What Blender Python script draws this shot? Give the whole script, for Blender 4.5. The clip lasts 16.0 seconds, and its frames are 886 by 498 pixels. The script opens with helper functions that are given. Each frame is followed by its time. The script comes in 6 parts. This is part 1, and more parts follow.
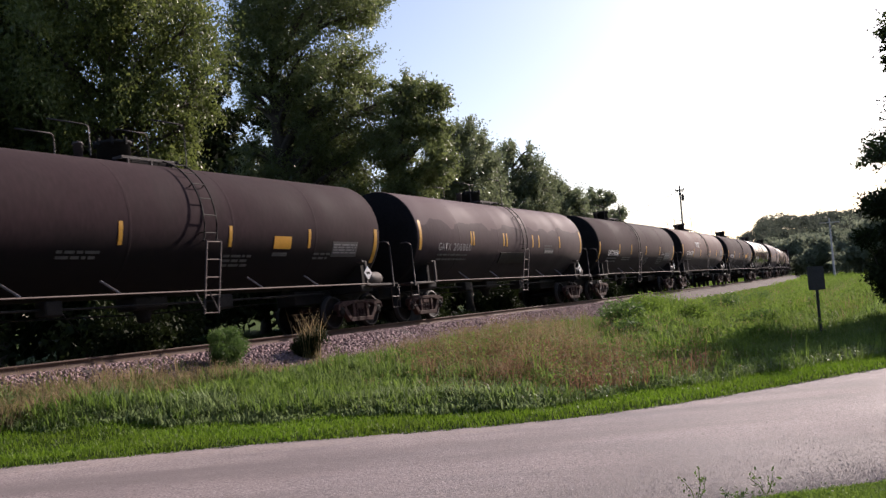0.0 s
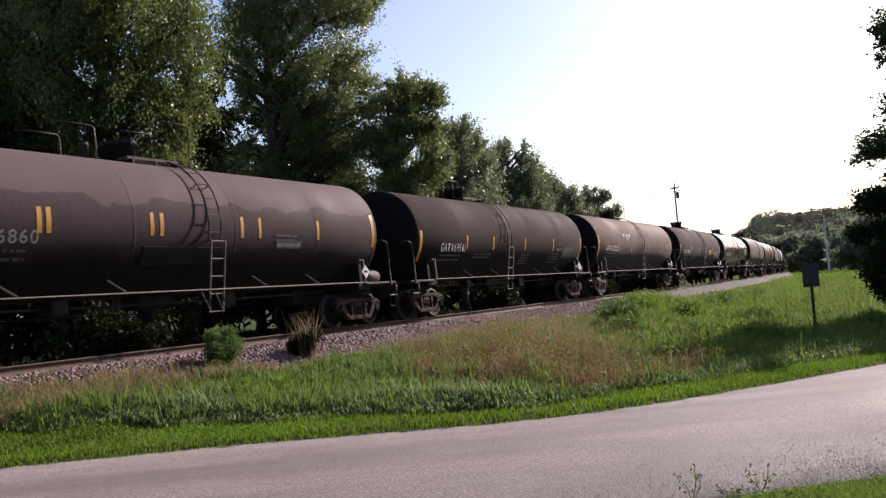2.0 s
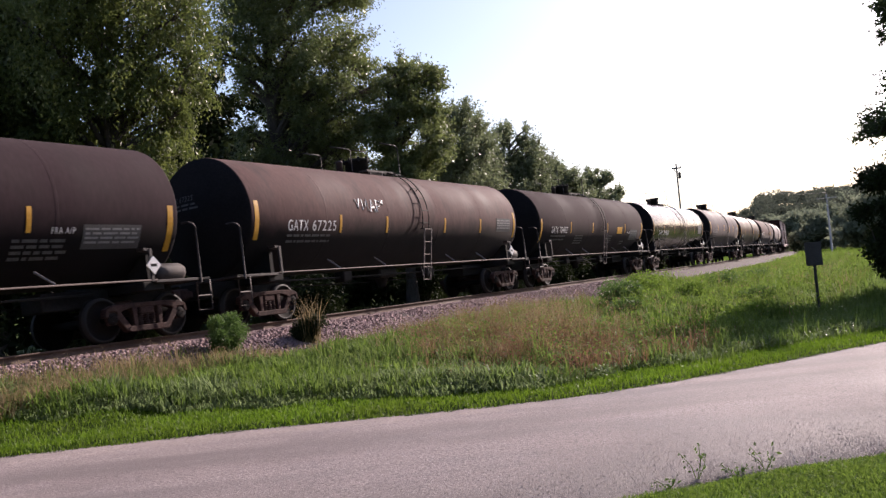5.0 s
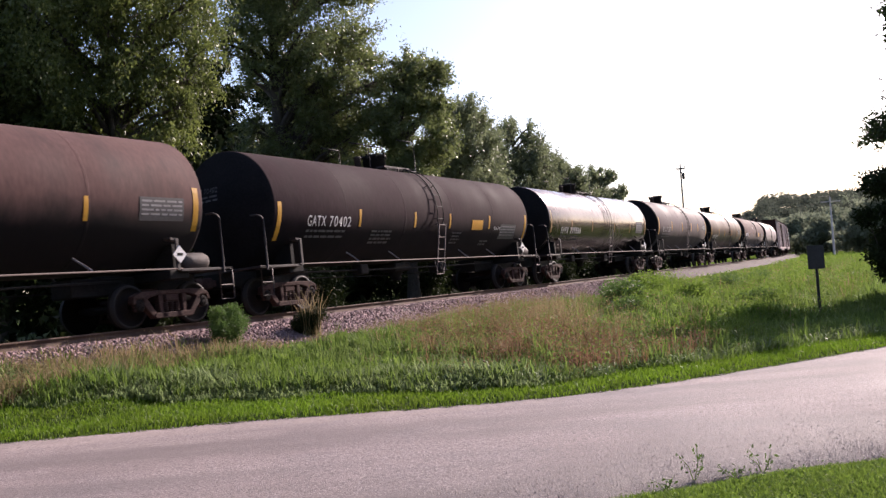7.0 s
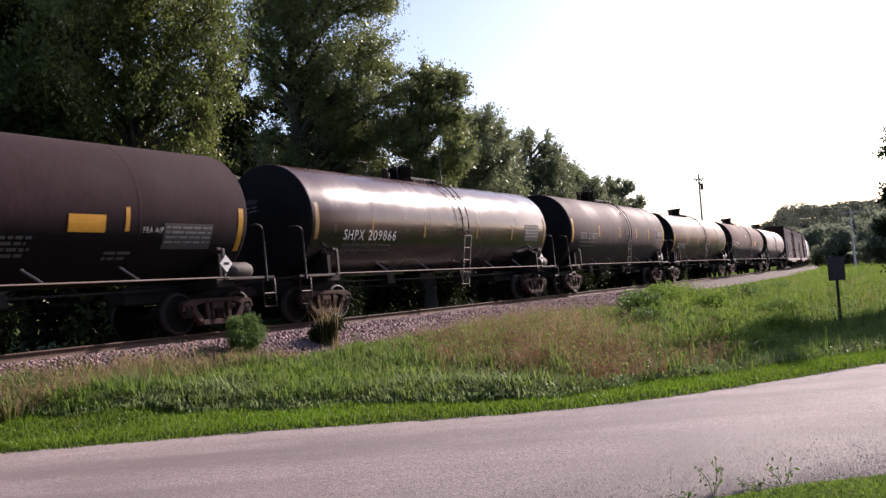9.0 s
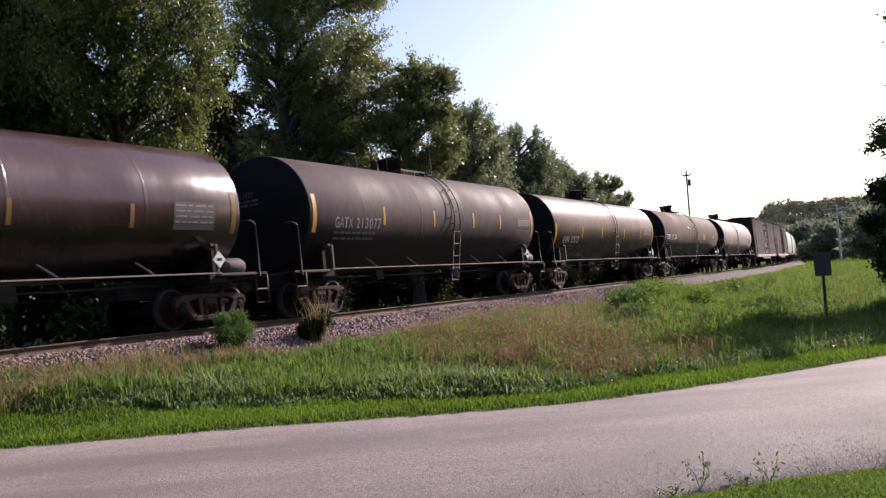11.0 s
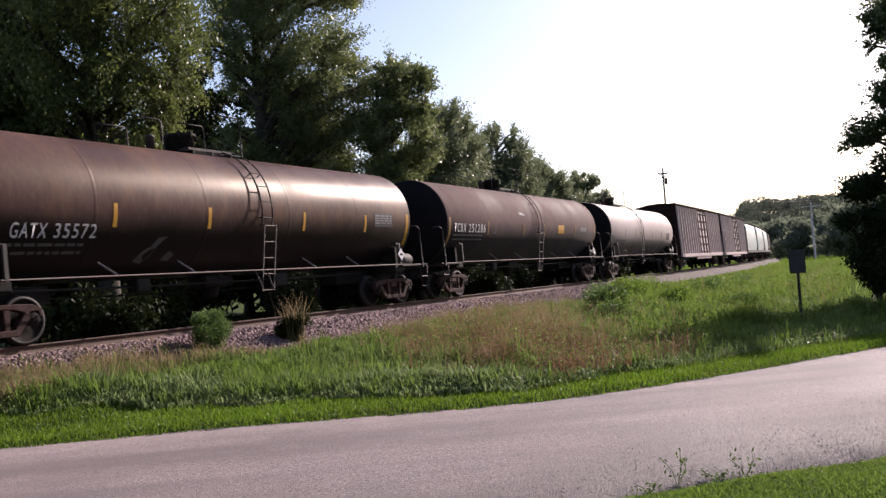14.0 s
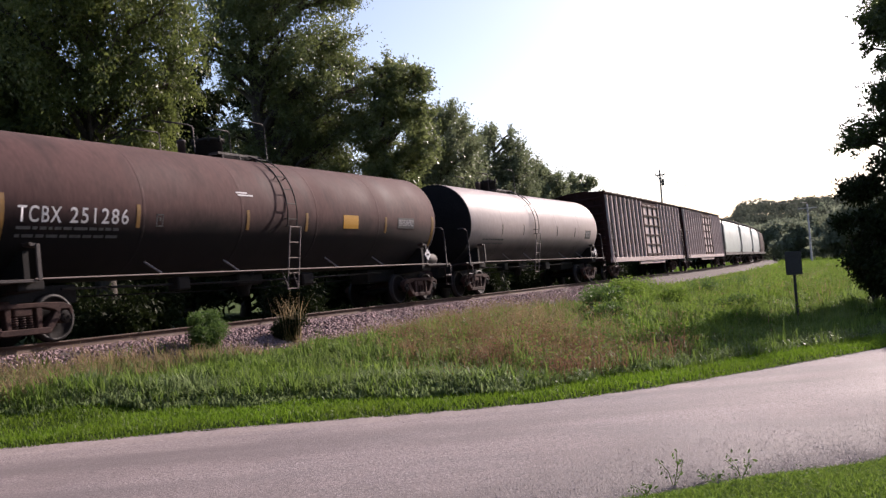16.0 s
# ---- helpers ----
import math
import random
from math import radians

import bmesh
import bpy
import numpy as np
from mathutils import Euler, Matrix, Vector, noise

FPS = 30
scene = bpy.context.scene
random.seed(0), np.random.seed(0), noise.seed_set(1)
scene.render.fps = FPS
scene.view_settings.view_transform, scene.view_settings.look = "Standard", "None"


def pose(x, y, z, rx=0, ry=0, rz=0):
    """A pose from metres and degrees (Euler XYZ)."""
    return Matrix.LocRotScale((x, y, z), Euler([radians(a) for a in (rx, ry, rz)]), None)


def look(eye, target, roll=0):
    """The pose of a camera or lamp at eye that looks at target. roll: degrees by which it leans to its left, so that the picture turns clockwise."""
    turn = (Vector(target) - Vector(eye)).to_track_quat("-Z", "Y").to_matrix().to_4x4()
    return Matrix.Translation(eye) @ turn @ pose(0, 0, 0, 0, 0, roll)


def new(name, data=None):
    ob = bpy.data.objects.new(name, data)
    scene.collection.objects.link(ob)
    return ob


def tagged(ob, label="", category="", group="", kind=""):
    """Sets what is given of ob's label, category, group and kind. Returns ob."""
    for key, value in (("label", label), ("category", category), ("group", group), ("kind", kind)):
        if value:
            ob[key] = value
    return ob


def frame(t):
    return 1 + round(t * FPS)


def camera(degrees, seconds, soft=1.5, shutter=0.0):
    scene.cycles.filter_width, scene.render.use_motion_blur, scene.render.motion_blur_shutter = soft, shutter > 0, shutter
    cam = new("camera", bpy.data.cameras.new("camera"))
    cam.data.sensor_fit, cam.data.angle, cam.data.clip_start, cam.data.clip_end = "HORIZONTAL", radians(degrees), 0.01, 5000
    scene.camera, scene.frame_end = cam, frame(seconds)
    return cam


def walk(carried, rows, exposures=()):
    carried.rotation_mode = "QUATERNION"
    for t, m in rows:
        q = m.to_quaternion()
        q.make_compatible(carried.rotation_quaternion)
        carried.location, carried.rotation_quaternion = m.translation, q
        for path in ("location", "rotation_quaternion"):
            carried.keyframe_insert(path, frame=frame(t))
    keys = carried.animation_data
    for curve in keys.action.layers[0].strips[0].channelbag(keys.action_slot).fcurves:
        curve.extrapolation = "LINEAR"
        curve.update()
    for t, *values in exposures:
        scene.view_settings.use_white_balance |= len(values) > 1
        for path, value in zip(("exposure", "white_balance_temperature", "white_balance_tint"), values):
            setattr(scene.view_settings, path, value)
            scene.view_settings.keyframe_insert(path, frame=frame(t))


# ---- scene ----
# The railway: s runs along the track, n across it towards the road, z up from the rail heads.
AL, DIST, CURVE, BANK = 0.51587, 15.774, 0.00091664, 0.043633
RAIL_Z, SPEED = 0.895, 8.437
U = Vector((math.sin(AL), math.cos(AL), 0))
Wd = Vector((math.cos(AL), -math.sin(AL), 0))


def track_xy(s, n):
    a, b = math.sin(CURVE * s), math.cos(CURVE * s)
    p = U * (a / CURVE + n * a) + Wd * (-DIST - (1 - b) / CURVE + n * b)
    return p.x, p.y


def track_sn(x, y):
    """Arc and offset of plan points (arrays)."""
    a = x * U.x + y * U.y
    b = x * Wd.x + y * Wd.y + DIST + 1 / CURVE
    return np.arctan2(a, b) / CURVE, np.hypot(a, b) - 1 / CURVE


def track_pose(s):
    """Pose of something standing on the rails at s: x ahead, -y towards the road, banked in the curve."""
    x, y = track_xy(s, 0)
    return pose(x, y, RAIL_Z, 0, 0, 90 - math.degrees(AL - CURVE * s)) @ pose(0, 0, 0, -math.degrees(BANK), 0, 0)


# ---- camera ----
cam = camera(52.0, 16.0, soft=1.35, shutter=0.12)
TURNS = """0.0 0.65 3.015 4.265
0.5 0.683 2.945 4.247
1.0 0.651 2.895 4.402
1.5 0.5 2.848 4.48
2.0 0.363 2.891 4.489
2.5 0.513 2.984 4.414
3.0 0.765 3.062 4.422
3.5 0.808 3.031 4.432
4.0 0.666 2.826 4.885
4.5 0.487 2.38 4.776
5.0 0.553 1.879 5.261
7.5 0.776 1.614 3.811
8.0 1.182 1.919 3.799
8.5 1.675 2.205 3.754
9.0 1.734 2.347 3.919
11.5 0.678 1.941 4.069
12.0 0.256 1.883 4.233
12.5 -0.32 1.916 4.298
13.0 -0.628 1.883 4.342
13.5 -0.607 1.841 4.201
14.0 -0.375 1.849 4.186
14.5 -0.327 1.827 4.397
15.0 -0.577 1.839 4.459
15.5 -0.73 1.842 4.181
16.0 -0.572 1.887 4.06"""
PATH = []
for line in TURNS.splitlines():
    t, yaw, pitch, roll = map(float, line.split())
    PATH.append((t, pose(0, 0, 1.6, 90 + pitch, roll, yaw)))
walk(cam, PATH, exposures=[(0, 0.52, 6350, 21), (3.5, 0.55, 6350, 21), (5, 0.69, 6350, 24), (7.5, 0.9, 6350, 25), (9, 0.76, 6350, 25), (11.5, 0.64, 6350, 24), (16, 0.63, 6350, 24)])

# ---- light ----
SUN_AZ, SUN_EL = 42.0, 28.5       # azimuth to the right of +y, elevation
world = bpy.data.worlds.new("sky")
scene.world = world
world.use_nodes = True
nt = world.node_tree
sky = nt.nodes.new("ShaderNodeTexSky")
sky.sky_type, sky.sun_disc = "NISHITA", False
sky.sun_elevation, sky.sun_rotation = radians(SUN_EL), radians(SUN_AZ)
sky.air_density, sky.dust_density, sky.ozone_density = 1.0, 1.2, 1.0
nt.links.new(sky.outputs[0], nt.nodes["Background"].inputs[0])
nt.nodes["Background"].inputs[1].default_value = 0.11
sun = new("sun", bpy.data.lights.new("sun", "SUN"))
sun.data.energy, sun.data.angle, sun.data.color = 5.0, radians(0.6), (1.0, 0.90, 0.76)
sdir = Vector((math.sin(radians(SUN_AZ)) * math.cos(radians(SUN_EL)), math.cos(radians(SUN_AZ)) * math.cos(radians(SUN_EL)), math.sin(radians(SUN_EL))))
sun.matrix_world = look(sdir * 60, (0, 0, 0))

# ---- materials ----


def material(name, a, b, rough=0.8, metal=0.0, scale=3.0, fine=40.0, bump=0.2, rand=0.0, stretch=(1, 1, 1), spec=0.4, dirt=None, dirt_amount=0.5, dirt_scale=1.2):
    """A worn surface: two colours mixed by coarse and fine noise, an optional stain colour, relief and uneven gloss."""
    m = bpy.data.materials.new(name)
    m.use_nodes = True
    t = m.node_tree
    N, L = t.nodes, t.links
    p = N["Principled BSDF"]
    co = N.new("ShaderNodeTexCoord")
    mp = N.new("ShaderNodeMapping")
    mp.inputs["Scale"].default_value = stretch
    L.new(co.outputs["Object"], mp.inputs[0])
    n1, n2 = N.new("ShaderNodeTexNoise"), N.new("ShaderNodeTexNoise")
    for n, sc, det in ((n1, scale, 5), (n2, fine, 3)):
        n.inputs["Scale"].default_value, n.inputs["Detail"].default_value = sc, det
        L.new(mp.outputs[0], n.inputs["Vector"])
    add = N.new("ShaderNodeMath")
    add.operation = "ADD"
    L.new(n1.outputs[0], add.inputs[0])
    L.new(n2.outputs[0], add.inputs[1])
    last = add.outputs[0]
    if rand:
        inf = N.new("ShaderNodeObjectInfo")
        geo = N.new("ShaderNodeNewGeometry")
        s2, s3 = N.new("ShaderNodeMath"), N.new("ShaderNodeMath")
        s2.operation, s3.operation = "ADD", "MULTIPLY_ADD"
        L.new(inf.outputs["Random"], s2.inputs[0])
        L.new(geo.outputs["Random Per Island"], s2.inputs[1])
        L.new(s2.outputs[0], s3.inputs[0])
        s3.inputs[1].default_value = rand
        L.new(last, s3.inputs[2])
        last = s3.outputs[0]
    ramp = N.new("ShaderNodeMapRange")
    ramp.inputs[1].default_value, ramp.inputs[2].default_value = 0.7 + 0.6 * rand, 1.3 + 1.4 * rand
    L.new(last, ramp.inputs[0])
    mix = N.new("ShaderNodeMix")
    mix.data_type = "RGBA"
    mix.inputs[6].default_value, mix.inputs[7].default_value = (*a, 1), (*b, 1)
    L.new(ramp.outputs[0], mix.inputs[0])
    col = mix.outputs[2]
    if dirt:
        n3 = N.new("ShaderNodeTexNoise")
        n3.inputs["Scale"].default_value, n3.inputs["Detail"].default_value = dirt_scale, 8
        n3.inputs["Roughness"].default_value = 0.65
        L.new(mp.outputs[0], n3.inputs["Vector"])
        r3 = N.new("ShaderNodeMapRange")
        r3.inputs[1].default_value, r3.inputs[2].default_value, r3.inputs[4].default_value = 0.5, 0.68, dirt_amount
        L.new(n3.outputs[0], r3.inputs[0])
        m3 = N.new("ShaderNodeMix")
        m3.data_type = "RGBA"
        L.new(r3.outputs[0], m3.inputs[0])
        L.new(col, m3.inputs[6])
        m3.inputs[7].default_value = (*dirt, 1)
        col = m3.outputs[2]
    L.new(col, p.inputs["Base Color"])
    rr = N.new("ShaderNodeMapRange")
    rr.inputs[1].default_value, rr.inputs[2].default_value = 0.3, 0.7
    rr.inputs[3].default_value, rr.inputs[4].default_value = max(rough - 0.1, 0.05), min(rough + 0.1, 1)
    L.new(n1.outputs[0], rr.inputs[0])
    L.new(rr.outputs[0], p.inputs["Roughness"])
    p.inputs["Metallic"].default_value = metal
    p.inputs["Specular IOR Level"].default_value = spec
    if bump:
        bp = N.new("ShaderNodeBump")
        bp.inputs["Strength"].default_value, bp.inputs["Distance"].default_value = bump, 0.02
        L.new(add.outputs[0], bp.inputs["Height"])
        L.new(bp.outputs[0], p.inputs["Normal"])
    return m


def leaf_material(name, a, b, c, through_light=0.45, rough=0.5, scale=0.25, spec=0.2):
    """Foliage: the colour changes from leaf to leaf and over the crown, and light comes through."""
    m = bpy.data.materials.new(name)
    m.use_nodes = True
    N, L = m.node_tree.nodes, m.node_tree.links
    p, out = N["Principled BSDF"], N["Material Output"]
    geo, co, no = N.new("ShaderNodeNewGeometry"), N.new("ShaderNodeTexCoord"), N.new("ShaderNodeTexNoise")
    no.inputs["Scale"].default_value, no.inputs["Detail"].default_value = scale, 3
    L.new(co.outputs["Object"], no.inputs["Vector"])
    m1, m2 = N.new("ShaderNodeMix"), N.new("ShaderNodeMix")
    m1.data_type = m2.data_type = "RGBA"
    m1.inputs[6].default_value, m1.inputs[7].default_value, m2.inputs[7].default_value = (*a, 1), (*b, 1), (*c, 1)
    L.new(geo.outputs["Random Per Island"], m1.inputs[0])
    r = N.new("ShaderNodeMapRange")
    r.inputs[1].default_value, r.inputs[2].default_value, r.inputs[4].default_value = 0.4, 0.7, 0.8
    L.new(no.outputs[0], r.inputs[0])
    L.new(r.outputs[0], m2.inputs[0])
    L.new(m1.outputs[2], m2.inputs[6])
    L.new(m2.outputs[2], p.inputs["Base Color"])
    p.inputs["Roughness"].default_value = rough
    p.inputs["Specular IOR Level"].default_value = spec
    tr = N.new("ShaderNodeBsdfTranslucent")
    L.new(m2.outputs[2], tr.inputs[0])
    mx = N.new("ShaderNodeMixShader")
    mx.inputs[0].default_value = through_light
    L.new(p.outputs[0], mx.inputs[1])
    L.new(tr.outputs[0], mx.inputs[2])
    L.new(mx.outputs[0], out.inputs[0])
    return m


M_SOIL = material("soil", (0.03, 0.05, 0.01), (0.065, 0.09, 0.02), 1.0, spec=0.05, scale=1.5, fine=25, bump=0.6)
M_ROAD = material("road_chip_seal", (0.195, 0.152, 0.145), (0.265, 0.21, 0.202), 0.75, scale=0.35, fine=70, bump=0.4, dirt=(0.155, 0.13, 0.135), dirt_amount=0.7, dirt_scale=0.5)


def speckled(m, scale, dark, light, streak):
    """Chips of stone over a road surface, and worn lanes along it."""
    N, L = m.node_tree.nodes, m.node_tree.links
    p = N["Principled BSDF"]
    col = p.inputs["Base Color"].links[0].from_socket
    co = N.new("ShaderNodeTexCoord")
    for sc, tone, a, b, st in ((scale, dark, 0.50, 0.62, None), (scale * 1.3, light, 0.52, 0.66, None), (1.0, streak, 0.45, 0.75, (0.12, 1.1, 1))):
        no, mr, mx = N.new("ShaderNodeTexNoise"), N.new("ShaderNodeMapRange"), N.new("ShaderNodeMix")
        no.inputs["Scale"].default_value, no.inputs["Detail"].default_value = sc, 3
        if st:
            mp = N.new("ShaderNodeMapping")
            mp.inputs["Scale"].default_value = st
            mp.inputs["Rotation"].default_value = (0, 0, 0.12)
            L.new(co.outputs["Object"], mp.inputs[0])
            L.new(mp.outputs[0], no.inputs["Vector"])
        else:
            L.new(co.outputs["Object"], no.inputs["Vector"])
        mr.inputs[1].default_value, mr.inputs[2].default_value, mr.inputs[4].default_value = a, b, 0.8
        L.new(no.outputs[0], mr.inputs[0])
        mx.data_type = "RGBA"
        L.new(mr.outputs[0], mx.inputs[0])
        L.new(col, mx.inputs[6])
        mx.inputs[7].default_value = (*tone, 1)
        col = mx.outputs[2]
    L.new(col, p.inputs["Base Color"])


speckled(M_ROAD, 36, (0.10, 0.08, 0.077), (0.40, 0.34, 0.325), streak=(0.125, 0.1, 0.098))


def lanes_and_edge_shade(m):
    """Across the road (0 at the near edge, 1 at the far one): coarse aggregate near the edge with its self-shading
    painted dark, two faint wheel lanes.
    """
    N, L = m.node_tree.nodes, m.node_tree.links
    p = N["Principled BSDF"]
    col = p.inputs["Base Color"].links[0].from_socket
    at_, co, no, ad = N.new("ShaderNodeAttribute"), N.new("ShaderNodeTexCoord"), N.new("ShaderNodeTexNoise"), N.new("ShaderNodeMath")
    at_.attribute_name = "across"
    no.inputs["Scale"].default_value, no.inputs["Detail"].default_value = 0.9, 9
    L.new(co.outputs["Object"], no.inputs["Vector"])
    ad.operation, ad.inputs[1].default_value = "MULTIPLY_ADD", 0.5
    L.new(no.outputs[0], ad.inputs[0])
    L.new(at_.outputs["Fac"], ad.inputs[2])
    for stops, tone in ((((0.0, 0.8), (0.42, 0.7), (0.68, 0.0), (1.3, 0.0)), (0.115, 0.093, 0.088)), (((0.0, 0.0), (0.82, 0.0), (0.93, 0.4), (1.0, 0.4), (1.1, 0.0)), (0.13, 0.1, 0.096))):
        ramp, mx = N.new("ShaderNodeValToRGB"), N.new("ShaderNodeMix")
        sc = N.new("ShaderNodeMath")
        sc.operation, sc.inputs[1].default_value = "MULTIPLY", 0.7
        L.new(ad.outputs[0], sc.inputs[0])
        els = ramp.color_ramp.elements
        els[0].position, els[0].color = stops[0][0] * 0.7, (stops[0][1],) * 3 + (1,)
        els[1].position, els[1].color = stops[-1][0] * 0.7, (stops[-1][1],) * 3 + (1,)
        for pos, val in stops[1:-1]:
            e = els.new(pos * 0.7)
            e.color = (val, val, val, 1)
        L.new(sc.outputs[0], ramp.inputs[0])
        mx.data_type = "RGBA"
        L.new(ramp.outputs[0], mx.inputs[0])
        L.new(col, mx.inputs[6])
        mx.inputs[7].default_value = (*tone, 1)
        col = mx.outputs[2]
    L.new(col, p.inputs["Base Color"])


lanes_and_edge_shade(M_ROAD)
M_CHIP = material("road_chips", (0.11, 0.09, 0.086), (0.40, 0.34, 0.325), 0.9, scale=3, fine=40, bump=0.2, rand=0.9)
M_BALLAST = material("ballast_bed", (0.045, 0.033, 0.029), (0.105, 0.077, 0.068), 0.95, scale=6, fine=35, bump=1.0)
M_STONE = material("ballast_stone", (0.07, 0.037, 0.039), (0.33, 0.225, 0.222), 0.85, scale=2, fine=60, bump=0.3, rand=0.8)
M_TIE = material("weathered_timber", (0.05, 0.04, 0.033), (0.13, 0.10, 0.08), 0.95, scale=4, fine=60, stretch=(0.3, 3, 3), bump=0.6)
M_RAIL = material("rusty_rail", (0.07, 0.04, 0.028), (0.13, 0.085, 0.065), 0.85, 0.0, scale=3, fine=50)
M_RAILTOP = material("worn_rail_head", (0.18, 0.15, 0.135), (0.28, 0.245, 0.225), 0.4, 0.6, scale=3, fine=30)
M_BLACK = material("sooty_black_paint", (0.012, 0.011, 0.011), (0.03, 0.027, 0.026), 0.75, scale=2, fine=30, bump=0.15, spec=0.12)
M_GREYSTEEL = material("pale_worn_steel", (0.028, 0.021, 0.0205), (0.06, 0.047, 0.045), 0.7, 0.0, scale=4, fine=40, dirt=(0.075, 0.05, 0.04), dirt_amount=0.6, dirt_scale=3)
# Paler than the other steel: sunlight on the side rails, in the colour.
M_RAILPAINT = material("sunlit_worn_rail_paint", (0.055, 0.042, 0.041), (0.11, 0.087, 0.084), 0.75, 0.0, spec=0.15, scale=4, fine=40, dirt=(0.06, 0.045, 0.04), dirt_amount=0.5, dirt_scale=3)
M_STAY = material("pale_stay_paint", (0.22, 0.19, 0.185), (0.36, 0.32, 0.31), 0.7, spec=0.2, scale=4, fine=40)
M_TRUCK = material("dusty_cast_steel", (0.022, 0.012, 0.0108), (0.075, 0.043, 0.037), 0.85, 0.0, scale=3, fine=30, spec=0.15, dirt=(0.09, 0.057, 0.048), dirt_amount=0.7, dirt_scale=4)
M_WHEEL = material("oily_wheel_steel", (0.008, 0.0065, 0.006), (0.018, 0.014, 0.013), 0.85, 0.0, scale=5, fine=40, spec=0.15)
M_TREAD = material("worn_wheel_rim", (0.011, 0.009, 0.0085), (0.022, 0.018, 0.017), 0.7, 0.0, scale=5, fine=40)
M_YELLOW = material("amber_reflective_tape", (0.46, 0.22, 0.015), (0.62, 0.31, 0.025), 0.5, scale=6, fine=30, bump=0.05, dirt=(0.25, 0.13, 0.03), dirt_amount=0.4, dirt_scale=3)
M_ORANGE = material("orange_notice", (0.55, 0.26, 0.02), (0.70, 0.34, 0.03), 0.5, scale=5, fine=30, bump=0.05)
M_LETTER = material("white_stencil_paint", (0.48, 0.45, 0.46), (0.68, 0.65, 0.66), 0.7, scale=3, fine=30, bump=0.05)
M_FADED = material("faded_stencil_paint", (0.05, 0.047, 0.047), (0.12, 0.113, 0.113), 0.8, scale=8, fine=60, bump=0.05)
M_PANEL = material("grey_data_panel", (0.05, 0.045, 0.046), (0.09, 0.083, 0.085), 0.7, scale=12, fine=60, bump=0.05)
M_DULL = material("dull_stencil_paint", (0.18, 0.165, 0.17), (0.31, 0.29, 0.295), 0.8, scale=8, fine=60, bump=0.05)
M_WHITE = material("white_enamel", (0.6, 0.58, 0.58), (0.75, 0.73, 0.73), 0.5, scale=5, fine=30, bump=0.05)


def tank_paint(name, a, b, rough, dirt, amount, spec=0.5, scale=1.0, soot_shade=(0.0105, 0.0088, 0.0096), line=2.3, soft=0.35, ragged=0.7, crust=None, dust=0.09):
    """Tank paint under road dust; a ragged, sooty and oily black band paints in the lower flank's shade."""
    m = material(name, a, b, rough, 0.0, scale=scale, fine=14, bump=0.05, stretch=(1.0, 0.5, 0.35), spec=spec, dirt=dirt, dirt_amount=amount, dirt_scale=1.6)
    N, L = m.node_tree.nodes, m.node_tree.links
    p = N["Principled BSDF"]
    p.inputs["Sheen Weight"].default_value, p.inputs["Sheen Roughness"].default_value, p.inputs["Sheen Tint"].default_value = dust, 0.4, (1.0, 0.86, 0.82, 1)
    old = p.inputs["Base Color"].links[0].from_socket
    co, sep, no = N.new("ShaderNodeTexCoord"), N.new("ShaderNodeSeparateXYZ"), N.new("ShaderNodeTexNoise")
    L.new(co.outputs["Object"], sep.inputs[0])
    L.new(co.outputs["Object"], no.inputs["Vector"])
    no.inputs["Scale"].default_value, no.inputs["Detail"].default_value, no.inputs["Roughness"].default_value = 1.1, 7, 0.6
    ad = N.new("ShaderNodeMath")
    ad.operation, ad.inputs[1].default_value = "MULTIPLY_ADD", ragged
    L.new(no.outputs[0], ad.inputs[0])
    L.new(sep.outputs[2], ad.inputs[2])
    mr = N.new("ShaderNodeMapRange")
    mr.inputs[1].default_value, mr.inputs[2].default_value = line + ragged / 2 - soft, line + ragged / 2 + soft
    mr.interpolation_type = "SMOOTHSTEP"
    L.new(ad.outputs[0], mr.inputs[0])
    # the dim belly of the tank is part of this dark colour
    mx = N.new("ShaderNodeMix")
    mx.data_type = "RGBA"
    mx.inputs[6].default_value = (*soot_shade, 1)
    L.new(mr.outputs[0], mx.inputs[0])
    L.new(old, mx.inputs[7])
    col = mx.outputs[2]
    if crust:
        # an old spill that ran down from the top and dried with a hard, wavy edge
        n5, a5, r5, x5 = N.new("ShaderNodeTexNoise"), N.new("ShaderNodeMath"), N.new("ShaderNodeMapRange"), N.new("ShaderNodeMix")
        n5.inputs["Scale"].default_value, n5.inputs["Detail"].default_value = 0.9, 9
        L.new(co.outputs["Object"], n5.inputs["Vector"])
        a5.operation, a5.inputs[1].default_value = "MULTIPLY_ADD", 1.1
        L.new(n5.outputs[0], a5.inputs[0])
        L.new(sep.outputs[2], a5.inputs[2])
        r5.inputs[1].default_value, r5.inputs[2].default_value = crust[1] + 0.54, crust[1] + 0.58
        L.new(a5.outputs[0], r5.inputs[0])
        x5.data_type = "RGBA"
        x5.inputs[7].default_value = (*crust[0], 1)
        L.new(r5.outputs[0], x5.inputs[0])
        L.new(col, x5.inputs[6])
        col = x5.outputs[2]
    L.new(col, p.inputs["Base Color"])
    return m


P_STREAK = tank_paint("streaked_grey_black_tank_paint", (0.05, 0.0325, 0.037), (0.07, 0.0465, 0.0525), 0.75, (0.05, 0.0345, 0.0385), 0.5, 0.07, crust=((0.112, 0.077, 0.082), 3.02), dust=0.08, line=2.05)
# Near-black heads: the shade at the cars' ends is put into the paint.
P_HEAD = material("shade_black_head_paint", (0.010, 0.009, 0.010), (0.02, 0.017, 0.018), 0.75, scale=1.5, fine=20, bump=0.08, spec=0.05)
